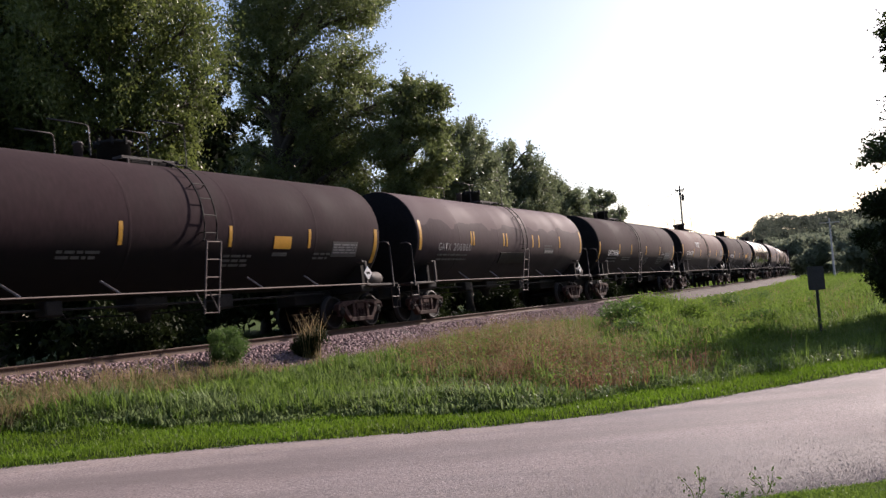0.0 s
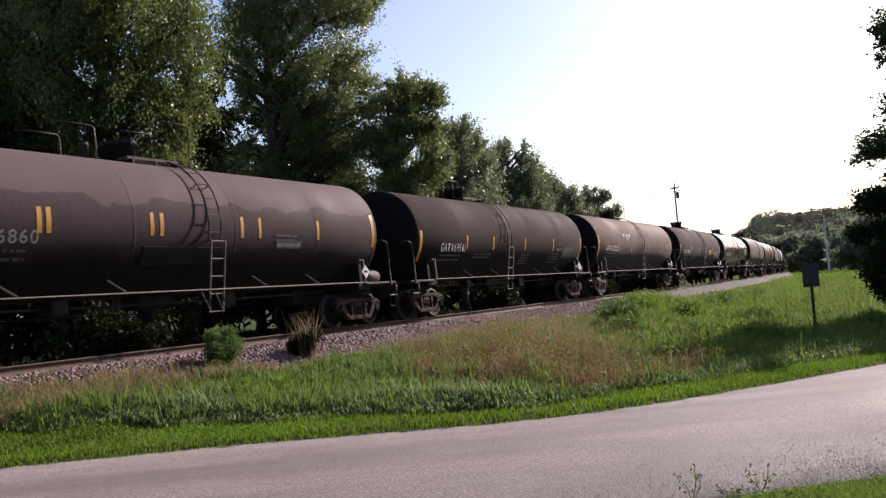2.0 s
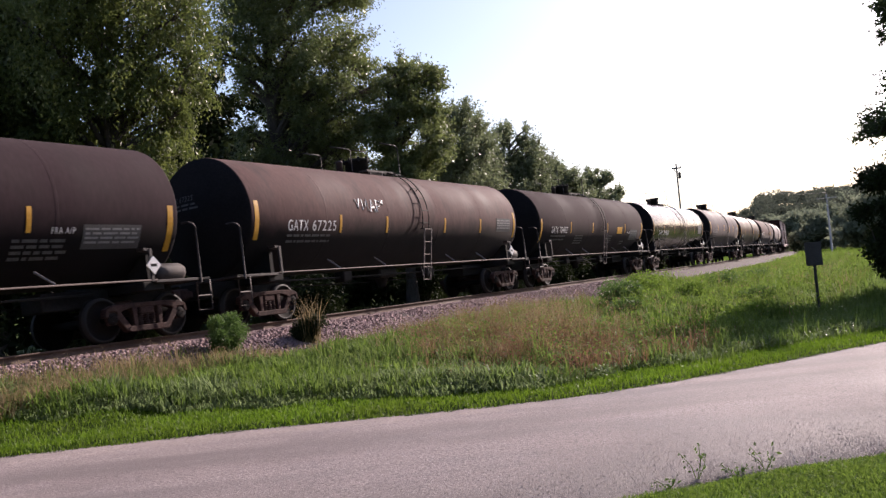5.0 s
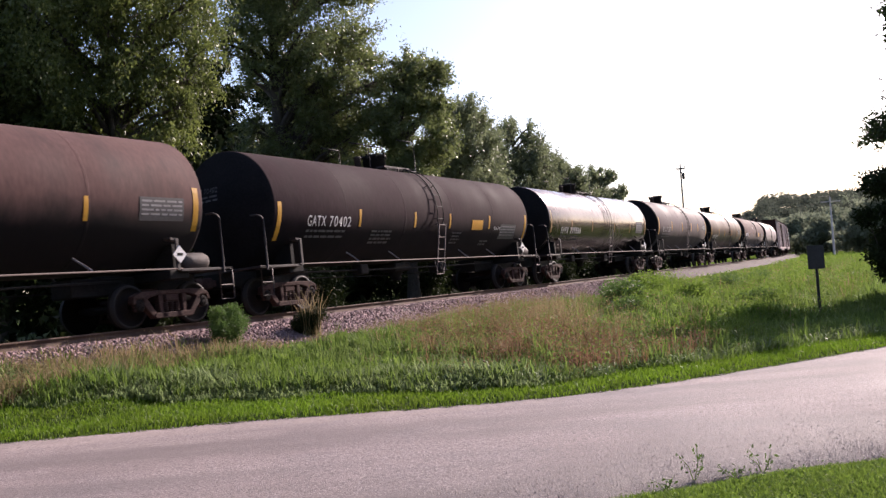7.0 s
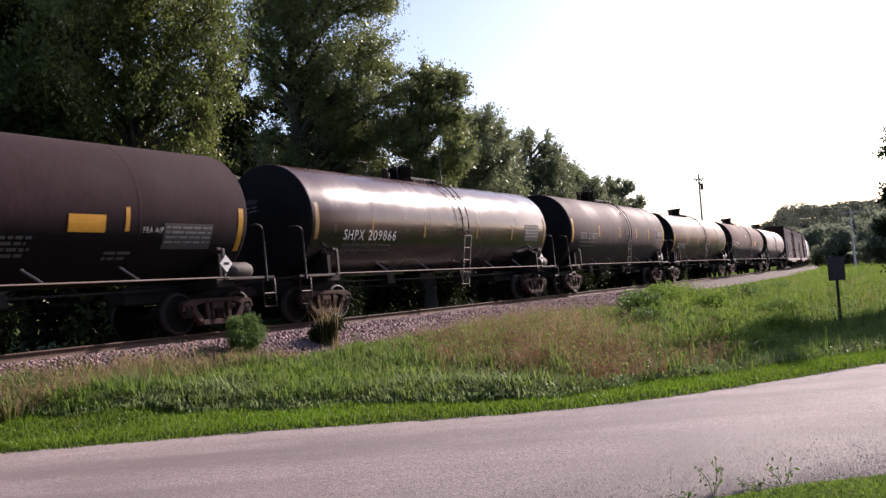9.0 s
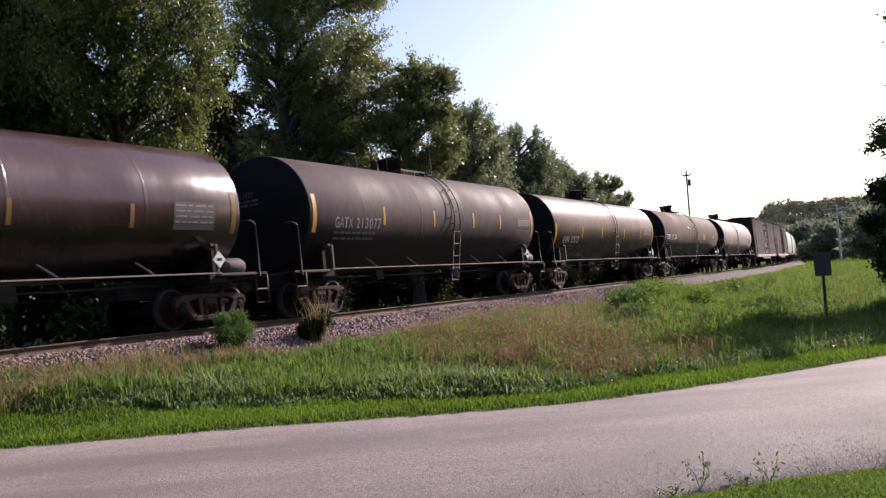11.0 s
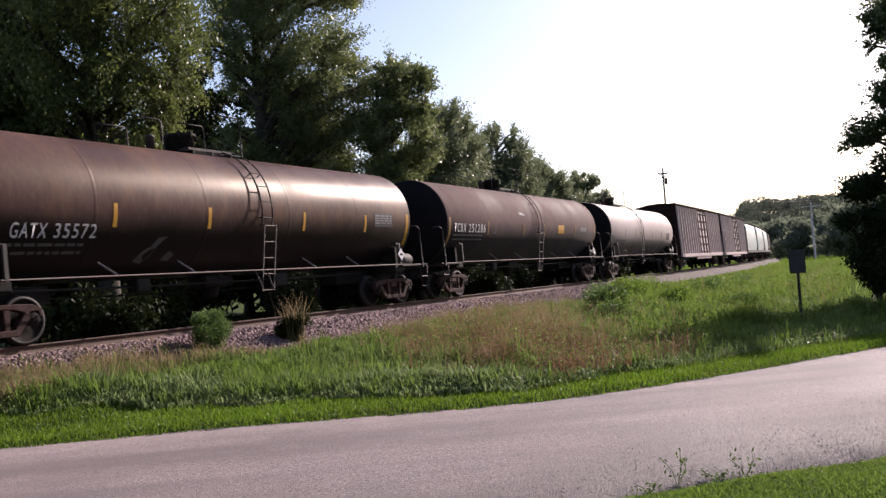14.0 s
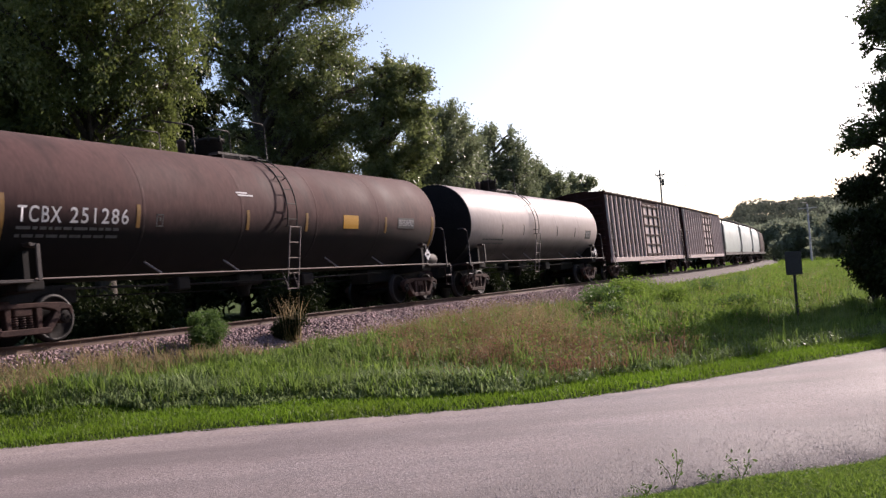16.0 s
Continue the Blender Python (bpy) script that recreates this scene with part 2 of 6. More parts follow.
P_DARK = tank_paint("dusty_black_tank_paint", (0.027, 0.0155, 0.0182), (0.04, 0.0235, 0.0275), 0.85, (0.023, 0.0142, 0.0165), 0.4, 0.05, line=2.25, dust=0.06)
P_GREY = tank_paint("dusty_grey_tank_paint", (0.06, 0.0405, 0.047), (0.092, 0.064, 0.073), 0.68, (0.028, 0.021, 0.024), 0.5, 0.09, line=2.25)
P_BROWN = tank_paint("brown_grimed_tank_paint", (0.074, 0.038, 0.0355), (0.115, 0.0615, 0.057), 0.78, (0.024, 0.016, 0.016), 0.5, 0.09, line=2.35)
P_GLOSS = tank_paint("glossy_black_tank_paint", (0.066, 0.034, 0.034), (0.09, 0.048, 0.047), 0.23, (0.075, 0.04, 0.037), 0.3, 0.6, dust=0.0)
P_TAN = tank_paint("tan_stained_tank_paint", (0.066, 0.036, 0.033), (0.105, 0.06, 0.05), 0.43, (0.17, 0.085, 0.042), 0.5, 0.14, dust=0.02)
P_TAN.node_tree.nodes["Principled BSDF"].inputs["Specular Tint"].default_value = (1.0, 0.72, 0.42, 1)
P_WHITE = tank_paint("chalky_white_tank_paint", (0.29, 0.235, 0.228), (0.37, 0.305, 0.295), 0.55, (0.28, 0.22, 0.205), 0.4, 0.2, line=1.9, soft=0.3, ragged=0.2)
# Dark body, pale ribs: sunlight on the ribs is part of the colour contrast.
P_BOX = material("red_oxide_boxcar_paint", (0.022, 0.0095, 0.009), (0.05, 0.022, 0.02), 0.85, spec=0.1, scale=1.5, fine=25, stretch=(1, 1, 0.3), bump=0.2, dirt=(0.09, 0.055, 0.05), dirt_amount=0.3, dirt_scale=1.3)
P_RIB = material("faded_pink_sunlit_rib_paint", (0.40, 0.30, 0.285), (0.62, 0.49, 0.47), 0.8, scale=2, fine=25, stretch=(1, 1, 0.3), bump=0.2, dirt=(0.12, 0.05, 0.045), dirt_amount=0.45, dirt_scale=2.5)
P_HOPPER = material("pale_grey_hopper_paint", (0.46, 0.49, 0.46), (0.58, 0.61, 0.57), 0.6, scale=1, fine=20, stretch=(1, 1, 0.3), bump=0.1, dirt=(0.30, 0.28, 0.25), dirt_amount=0.5, dirt_scale=1.5)
M_BARK = material("bark", (0.035, 0.028, 0.022), (0.09, 0.075, 0.06), 0.95, scale=5, fine=30, stretch=(1, 1, 0.25), bump=0.9)
M_POLE = material("grey_pole_timber", (0.09, 0.075, 0.065), (0.17, 0.14, 0.12), 0.9, scale=3, fine=40, stretch=(3, 3, 0.2), bump=0.5)
M_PALEWOOD = material("bleached_pole_timber", (0.30, 0.28, 0.26), (0.42, 0.40, 0.37), 0.9, scale=3, fine=40, stretch=(3, 3, 0.2), bump=0.4)
M_SIGNBACK = material("dull_sign_metal", (0.045, 0.042, 0.04), (0.08, 0.075, 0.07), 0.6, 0.3, scale=4, fine=30)
M_WIRE = material("cable", (0.05, 0.05, 0.05), (0.08, 0.08, 0.08), 0.6)
M_OLDYELLOW = material("dull_old_reflective_tape", (0.16, 0.08, 0.015), (0.26, 0.13, 0.02), 0.6, scale=6, fine=30, bump=0.05)
L_TREE = leaf_material("cottonwood_leaves", (0.112, 0.138, 0.046), (0.195, 0.228, 0.085), (0.09, 0.114, 0.04), 0.56, 0.34, spec=0.6)
# Darker leaf copy: a crown's shaded side is put into the colour.
L_SHADE = leaf_material("shaded_green_leaves", (0.042, 0.06, 0.018), (0.08, 0.105, 0.032), (0.034, 0.048, 0.015), 0.45, 0.45, spec=0.3)
L_PALE = leaf_material("pale_drooping_leaves", (0.095, 0.122, 0.03), (0.18, 0.21, 0.06), (0.07, 0.095, 0.026), 0.55, 0.42, spec=0.45)
# Distance haze is painted into this leaf colour and the next two.
L_FAR = leaf_material("haze_tinted_row_leaves", (0.13, 0.155, 0.08), (0.2, 0.23, 0.125), (0.115, 0.138, 0.07), 0.56, 0.42, 0.05, spec=0.5)
L_HAZY = leaf_material("haze_tinted_far_leaves", (0.16, 0.185, 0.125), (0.22, 0.245, 0.17), (0.14, 0.162, 0.112), 0.55, 0.75, 0.03, spec=0.05)
L_RIDGE = leaf_material("haze_tinted_ridge_leaves", (0.075, 0.088, 0.066), (0.11, 0.122, 0.092), (0.064, 0.076, 0.058), 0.45, 0.8, 0.03, spec=0.04)
# Nearly black: shade under the trees is put into this leaf colour.
L_DARK = leaf_material("dark_shaded_leaves", (0.016, 0.024, 0.008), (0.036, 0.05, 0.015), (0.014, 0.02, 0.007), 0.22, 0.6, spec=0.1)
L_BUSH = leaf_material("fresh_bush_leaves", (0.075, 0.135, 0.03), (0.125, 0.2, 0.055), (0.065, 0.11, 0.03), 0.5, 0.5)
L_SHORT = leaf_material("mown_grass", (0.10, 0.185, 0.012), (0.17, 0.28, 0.025), (0.11, 0.165, 0.02), 0.5, 0.5, 0.6)
L_TALL = leaf_material("tall_grass", (0.085, 0.15, 0.022), (0.19, 0.275, 0.06), (0.15, 0.205, 0.06), 0.52, 0.55, 0.8, spec=0.1)
L_BRIGHT = leaf_material("bright_bank_grass", (0.115, 0.195, 0.025), (0.2, 0.29, 0.05), (0.13, 0.185, 0.04), 0.5, 0.6, 0.3, spec=0.07)
L_WEED = leaf_material("pale_low_weed_leaves", (0.13, 0.19, 0.06), (0.2, 0.26, 0.10), (0.12, 0.16, 0.05), 0.4, 0.5, 0.6, spec=0.3)
# Pale tint: the backlit blades' sheen is put into the leaf colour.
L_SHEEN = leaf_material("arching_grass_sheen_tint", (0.13, 0.19, 0.06), (0.23, 0.29, 0.13), (0.16, 0.21, 0.09), 0.68, 0.5, 0.8, spec=0.25)
L_RED = leaf_material("rusty_dry_weeds", (0.17, 0.088, 0.055), (0.27, 0.155, 0.095), (0.17, 0.14, 0.055), 0.45, 0.7, 0.8)
L_STRAW = leaf_material("dry_straw_weeds", (0.235, 0.175, 0.095), (0.35, 0.26, 0.15), (0.19, 0.165, 0.07), 0.45, 0.7, 0.8)
# ---- mesh helpers ----


def to_mesh(name, bm, mats, smooth=False):
    me = bpy.data.meshes.new(name)
    bm.to_mesh(me)
    bm.free()
    for m in mats if isinstance(mats, (list, tuple)) else [mats]:
        me.materials.append(m)
    if smooth:
        me.polygons.foreach_set("use_smooth", [True] * len(me.polygons))
    return me


def part(name, me, parent, m=None, label=""):
    """One mesh object under a thing or a part, at the pose m in its space."""
    ob = new(name, me)
    ob.parent = parent
    if m is not None:
        ob.matrix_basis = m
    return tagged(ob, label)


def arrays(name, verts, faces, mat, mat_index=None, smooth=False):
    """A mesh from numpy arrays: verts (n, 3), faces (m, k) all with k corners."""
    me = bpy.data.meshes.new(name)
    verts, faces = np.asarray(verts, np.float32), np.asarray(faces, np.int32)
    me.vertices.add(len(verts))
    me.vertices.foreach_set("co", verts.ravel())
    k = faces.shape[1]
    me.loops.add(faces.size)
    me.loops.foreach_set("vertex_index", faces.ravel())
    me.polygons.add(len(faces))
    me.polygons.foreach_set("loop_start", np.arange(0, faces.size, k, dtype=np.int32))
    for m in mat if isinstance(mat, (list, tuple)) else [mat]:
        me.materials.append(m)
    if mat_index is not None:
        me.polygons.foreach_set("material_index", np.asarray(mat_index, np.int32))
    if smooth:
        me.polygons.foreach_set("use_smooth", np.ones(len(faces), bool))
    me.update(calc_edges=True)
    return me


def box(bm, x0, x1, y0, y1, z0, z1, mi=0, bevel=0.0):
    r = bmesh.ops.create_cube(bm, size=1)
    vs = r["verts"]
    for v in vs:
        v.co = Vector(((x0, x1)[v.co.x > 0], (y0, y1)[v.co.y > 0], (z0, z1)[v.co.z > 0]))
    fs = {f for v in vs for f in v.link_faces}
    for f in fs:
        f.material_index = mi
    if bevel:
        es = list({e for v in vs for e in v.link_edges})
        bmesh.ops.bevel(bm, geom=es, offset=bevel, segments=1, affect="EDGES", profile=0.5)


def tube(bm, pts, r, sides=6, mi=0, closed=False):
    """A pipe along points; r may be a list of radii."""
    pts = [Vector(p) for p in pts]
    rs = r if isinstance(r, (list, tuple)) else [r] * len(pts)
    rings = []
    up = Vector((0, 0, 1))
    for i, p in enumerate(pts):
        a, b = pts[max(i - 1, 0)], pts[min(i + 1, len(pts) - 1)]
        d = (b - a).normalized()
        side = d.cross(up)
        if side.length < 0.05:
            side = d.cross(Vector((0.3, 1, 0)))
        side.normalize()
        other = side.cross(d)
        rings.append([bm.verts.new(p + (side * math.cos(k * math.tau / sides) + other * math.sin(k * math.tau / sides)) * rs[i]) for k in range(sides)])
    for a, b in zip(rings, rings[1:]):
        for k in range(sides):
            f = bm.faces.new((a[k], a[(k + 1) % sides], b[(k + 1) % sides], b[k]))
            f.material_index = mi
            f.smooth = True
    for ring in (rings[0], rings[-1]):
        try:
            bm.faces.new(ring).material_index = mi
        except ValueError:
            pass


def lathe(bm, profile, axis="x", segs=32, mi=0, smooth=True, mis=None):
    """Turn (along, radius) pairs round the x, y or z axis."""
    rings = []
    for a, r in profile:
        ring = []
        for k in range(segs):
            c, s = math.cos(k * math.tau / segs) * r, math.sin(k * math.tau / segs) * r
            ring.append(bm.verts.new({"x": (a, c, s), "y": (c, a, s), "z": (c, s, a)}[axis]))
        rings.append(ring)
    for i, (p, q) in enumerate(zip(rings, rings[1:])):
        for k in range(segs):
            f = bm.faces.new((p[k], p[(k + 1) % segs], q[(k + 1) % segs], q[k]))
            f.material_index, f.smooth = (mis[i] if mis else mi), smooth
    for ring in (rings[0], rings[-1]):
        bm.faces.new(ring).material_index = mi
    bmesh.ops.recalc_face_normals(bm, faces=bm.faces)


def slab(bm, outline, y0, y1, mi=0):
    """An outline in x, z given thickness along y."""
    a = [bm.verts.new((x, y0, z)) for x, z in outline]
    b = [bm.verts.new((x, y1, z)) for x, z in outline]
    n = len(a)
    fs = [bm.faces.new(a), bm.faces.new(b[::-1])]
    for i in range(n):
        fs.append(bm.faces.new((a[i], b[i], b[(i + 1) % n], a[(i + 1) % n])))
    for f in fs:
        f.material_index = mi
    bmesh.ops.recalc_face_normals(bm, faces=fs)


def thing(name, label, category, m=None, group=""):
    ob = new(name)
    if m is not None:
        ob.matrix_basis = m
    return tagged(ob, label, category, group)


# ---- ground ----
FAR_X = [-60, -25, -12, -5.34, -2.9, -0.14, 1.26, 2.88, 4.37, 5.74, 7.2, 10.0, 16.0, 30.0, 60.0]
FAR_Y = [4.0, 8.4, 9.9, 10.55, 10.92, 11.0, 11.15, 11.85, 12.75, 13.6, 14.5, 16.1, 19.2, 25.0, 36.0]
NEAR_X = [-60, -25, -10, -3, 0.0, 0.6, 1.19, 1.7, 2.14, 2.58, 3.13, 5.0, 8.0, 16.0, 30.0, 60.0]
NEAR_Y = [-6.0, -2.0, 1.5, 4.1, 5.5, 5.95, 6.33, 6.58, 6.70, 6.77, 6.9, 7.7, 9.6, 13.4, 19.0, 30.0]


def smooth(a, b, x):
    k = np.clip((x - a) / (b - a), 0, 1)
    return k * k * (3 - 2 * k)


def ground_z(x, y):
    """Height of the ground: road level 0, verge, grass bank, railway bed and the flat beyond."""
    x, y = np.asarray(x, float), np.asarray(y, float)
    s, n = track_sn(x, y)
    far, near = np.interp(x, FAR_X, FAR_Y), np.interp(x, NEAR_X, NEAR_Y)
    e = (y - far) * 0.9
    wob = 0.05 * np.sin(x * 1.7 + 1) * np.sin(y * 1.3) + 0.03 * np.sin(x * 4.1) * np.sin(y * 3.7 + 2)
    q = np.clip(e / np.maximum(e + np.maximum(n - 3.2, 0), 0.01), 0, 1)
    bank = 0.03 + 0.27 * smooth(0.15, 1.0, q) + wob * smooth(0.1, 0.4, q)
    berm = 0.30 * smooth(0.0, 1.3, x - 0.178 * y) * smooth(16, 24, s) * smooth(4.2, 6.4, n) * smooth(11.0, 7.5, n) * (1 - smooth(28, 44, s))
    ditch = 0.16 * smooth(13, 17, s) * smooth(8.8, 10.4, n) * (1 - smooth(12.6, 14.0, n)) * (1 - smooth(24, 32, s)) * smooth(1.2, 2.6, e)
    knoll = 0.10 * np.sin(x * 1.1 + 0.4) * np.sin(y * 0.6 + 1.0) * smooth(17, 24, s) * smooth(4.6, 6.0, n) * smooth(1.5, 3.5, e) * (1 - smooth(60, 80, s))
    bank = bank + berm + knoll - ditch - 0.065 * (1 - smooth(0.0, 0.35, e))
    back = 0.30 + wob * 2 + 0.15 * np.sin(s * 0.21)
    bed = np.where(n > 0, np.interp(n, [0, 1.8, 3.2, 4.2], [0.5, 0.5, 0.36, 0.2]), np.interp(n, [-4.5, -3.6, -1.8, 0], [0.1, 0.34, 0.5, 0.5]))
    z = np.where(e > 0, np.where(n > 3.2, bank, np.where(n > -4.2, np.minimum(bed, 0.5), back)), 0)
    z = np.where(n < -4.2, back, z)
    z = np.where((e <= 0) & (y > near), -0.04, z)
    lawn = 0.02 + 0.02 * np.sin(x * 3) * np.sin(y * 2.3) - 0.07 * (1 - smooth(0.0, 0.3, near - y))
    z = np.where(y <= near, lawn, z)
    dist = np.hypot(x, y - 14)
    return np.where(dist > 300, np.minimum(z, 0.3), z)


def build_ground():
    k = 230
    u = np.linspace(-1, 1, k)
    gx = 2.2 + np.sinh(u * 7.6) * 2.2
    gy = 13 + np.sinh(u * 7.6) * 2.2
    X, Y = np.meshgrid(gx, gy)
    Z = ground_z(X, Y)
    V = np.stack([X, Y, Z], -1).reshape(-1, 3)
    i = np.arange(k * k).reshape(k, k)
    F = np.stack([i[:-1, :-1], i[:-1, 1:], i[1:, 1:], i[1:, :-1]], -1).reshape(-1, 4)
    tagged(new("ground", arrays("ground", V, F, M_SOIL, smooth=True)), "uneven earth ground under grass and weeds", "ground", kind="structure")


def build_road():
    xs = np.concatenate([np.linspace(-60, -12, 25), np.linspace(-11.5, 12, 190), np.linspace(12.5, 60, 40)])
    rng = np.random.default_rng(3)
    far = np.interp(xs, FAR_X, FAR_Y)
    near = np.interp(xs, NEAR_X, NEAR_Y)
    ker = np.ones(9) / 9
    far = np.convolve(np.pad(far, 4, "edge"), ker, "valid") + rng.normal(0, 0.025, len(xs))
    near = np.convolve(np.pad(near, 4, "edge"), ker, "valid") + rng.normal(0, 0.03, len(xs))
    rows = []
    for f, crown in ((-0.01, -0.06), (0.0, 0.0), (0.12, 0.02), (0.5, 0.05), (0.88, 0.02), (1.0, 0.0), (1.01, -0.06)):
        rows.append(np.stack([xs, near + (far - near) * f, np.full(len(xs), crown)], -1))
    V = np.concatenate(rows)
    i = np.arange(len(V)).reshape(len(rows), -1)
    F = np.stack([i[:-1, :-1], i[:-1, 1:], i[1:, 1:], i[1:, :-1]], -1).reshape(-1, 4)
    me = arrays("road", V, F, M_ROAD, smooth=True)
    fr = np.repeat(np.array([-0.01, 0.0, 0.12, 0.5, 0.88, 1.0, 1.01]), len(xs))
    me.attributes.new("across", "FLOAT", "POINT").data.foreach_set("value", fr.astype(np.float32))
    tagged(new("road", me), "pale pinkish worn chip-seal country road", "road", kind="structure")


def build_trackbed():
    ss = np.concatenate([np.arange(-60, 80, 0.5), np.arange(80, 420, 2.0)])
    prof = [(n, z + n * math.sin(BANK) * (abs(n) < 2.5)) for n, z in ((-4.4, -0.78), (-3.4, -0.50), (-1.9, -0.235), (-0.8, -0.2), (0.8, -0.2), (1.95, -0.225), (3.3, -0.58), (4.0, -0.78))]
    rng = np.random.default_rng(5)
    V = []
    for s in ss:
        for n, z in prof:
            x, y = track_xy(s, n)
            V.append((x, y, RAIL_Z + z + rng.normal(0, 0.02)))
    i = np.arange(len(V)).reshape(len(ss), -1)
    F = np.stack([i[:-1, :-1], i[1:, :-1], i[1:, 1:], i[:-1, 1:]], -1).reshape(-1, 4)
    tagged(new("ballast_bed", arrays("ballast_bed", V, F, M_BALLAST)), "purplish grey crushed stone railway bed", "ballast", kind="structure")
    # loose stones on the near shoulder
    nst = 30000
    s = rng.triangular(6, 13, 50, nst)
    n = rng.uniform(0.95, 3.75, nst)
    bz = np.interp(n, [p[0] for p in prof], [p[1] for p in prof])
    xy = np.array([track_xy(a, b) for a, b in zip(s, n)])
    base = np.array([(-1, -1, -1), (1, -1, -1), (1, 1, -1), (-1, 1, -1), (-1, -1, 1), (1, -1, 1), (1, 1, 1), (-1, 1, 1)], float)
    cube = np.array([(0, 3, 2, 1), (4, 5, 6, 7), (0, 1, 5, 4), (1, 2, 6, 5), (2, 3, 7, 6), (3, 0, 4, 7)])
    size = rng.uniform(0.014, 0.036, (nst, 1, 1)) * rng.uniform(0.6, 1.3, (nst, 1, 3))
    P = base[None] * size * rng.uniform(0.55, 1.15, (nst, 8, 1))
    a, b = rng.uniform(0, math.tau, nst), rng.uniform(-0.8, 0.8, nst)
    ca, sa, cb, sb = np.cos(a)[:, None], np.sin(a)[:, None], np.cos(b)[:, None], np.sin(b)[:, None]
    y1, z1 = P[:, :, 1] * cb - P[:, :, 2] * sb, P[:, :, 1] * sb + P[:, :, 2] * cb
    x2, y2 = P[:, :, 0] * ca - y1 * sa, P[:, :, 0] * sa + y1 * ca
    V = np.stack([x2 + xy[:, :1], y2 + xy[:, 1:], z1 + (RAIL_Z + bz + 0.015)[:, None]], -1).reshape(-1, 3)
    F = (cube[None] + (np.arange(nst) * 8)[:, None, None]).reshape(-1, 4)
    tagged(new("ballast_stones", arrays("ballast_stones", V, F, M_STONE)), "loose crushed ballast stones, grey to purple", "ballast", kind="stuff")


def build_track():
    rail_prof = [(-0.07, -0.18), (0.07, -0.18), (0.07, -0.165), (0.012, -0.15), (0.012, -0.045), (0.037, -0.04), (0.037, -0.004), (0.03, 0.0), (-0.03, 0.0), (-0.037, -0.004), (-0.037, -0.04), (-0.012, -0.045), (-0.012, -0.15), (-0.07, -0.165)]
    track = thing("railway_track", "rusty steel rails on dark timber ties in ballast", "track")
    tagged(track, kind="structure")
    ss = np.concatenate([np.arange(-60, 60, 1.0), np.arange(60, 420, 3.0)])
    for side in (-0.755, 0.755):
        V, F, MI = [], [], []
        k = len(rail_prof)
        for s in ss:
            m = track_pose(s)
            for a, z in rail_prof:
                V.append(m @ Vector((0, side + a, z)))
        for i in range(len(ss) - 1):
            for j in range(k):
                F.append((i * k + j, i * k + (j + 1) % k, (i + 1) * k + (j + 1) % k, (i + 1) * k + j))
                MI.append(1 if j == 7 else 0)
        part("rail", arrays("rail", V, F, [M_RAIL, M_RAILTOP], MI), track)
    bm = bmesh.new()
    box(bm, -0.115, 0.115, -1.3, 1.3, -0.33, -0.175, bevel=0.012)
    tie = to_mesh("tie", bm, M_TIE)
    bm = bmesh.new()
    box(bm, -0.09, 0.09, -0.17, 0.17, -0.178, -0.163, bevel=0.004)
    plate = to_mesh("tie_plate", bm, M_RAIL)
    rng = random.Random(4)
    for i in range(190):
        s = -8 + i * 0.5
        m = track_pose(s) @ pose(rng.uniform(-0.02, 0.02), rng.uniform(-0.04, 0.04), rng.uniform(-0.012, 0.004), 0, 0, rng.uniform(-1.5, 1.5))
        t = part("tie", tie, track, m)
        if 8 < s < 45:
            part("tie_plate", plate, t, pose(0, -0.755, 0))


def build_gravel():
    """Loose chips along both edges of the road, thick on the near side."""
    rng = np.random.default_rng(15)
    xs, ys, sz = [], [], []
    for count, ex, ey, reach, sign in ((22000, NEAR_X, NEAR_Y, 1.3, 1), (6000, FAR_X, FAR_Y, 0.22, -1)):
        x = rng.uniform(-0.5, 5.5, count) if sign > 0 else rng.uniform(-7, 9, count)
        d = rng.exponential(reach * 0.45, count) - 0.08
        xs.append(x)
        ys.append(np.interp(x, ex, ey) + sign * d)
        sz.append(rng.uniform(0.003, 0.0075, count) * np.where(rng.uniform(0, 1, count) < 0.04, 1.8, 1))
    x, y, k = np.concatenate(xs), np.concatenate(ys), np.concatenate(sz)
    n = len(x)
    a = rng.uniform(0, math.tau, n)[:, None] + np.array([0, 2.1, 4.2])[None]
    r = k[:, None] * rng.uniform(0.7, 1.3, (n, 3))
    near, far = np.interp(x, NEAR_X, NEAR_Y), np.interp(x, FAR_X, FAR_Y)
    z = np.interp((y - near) / (far - near), [0, 0.12, 0.5, 0.88, 1.0], [0.0, 0.02, 0.05, 0.02, 0.0])
    base = np.stack([x[:, None] + np.cos(a) * r, y[:, None] + np.sin(a) * r, np.repeat(z[:, None] - 0.003, 3, 1)], -1)
    tip = np.stack([x, y, z + k * 1.1], -1)[:, None]
    V = np.concatenate([base, tip], 1).reshape(-1, 3)
    tri = np.array([(0, 1, 3), (1, 2, 3), (2, 0, 3)])
    F = (tri[None] + (np.arange(n) * 4)[:, None, None]).reshape(-1, 3)
    tagged(new("road_gravel", arrays("road_gravel", V, F, M_CHIP)), "loose grey gravel along the road edge", "gravel", kind="stuff")


build_ground()
build_road()
build_gravel()
build_trackbed()
build_track()

# ---- train ----
TANK_R, TANK_Z = 1.5, 2.68


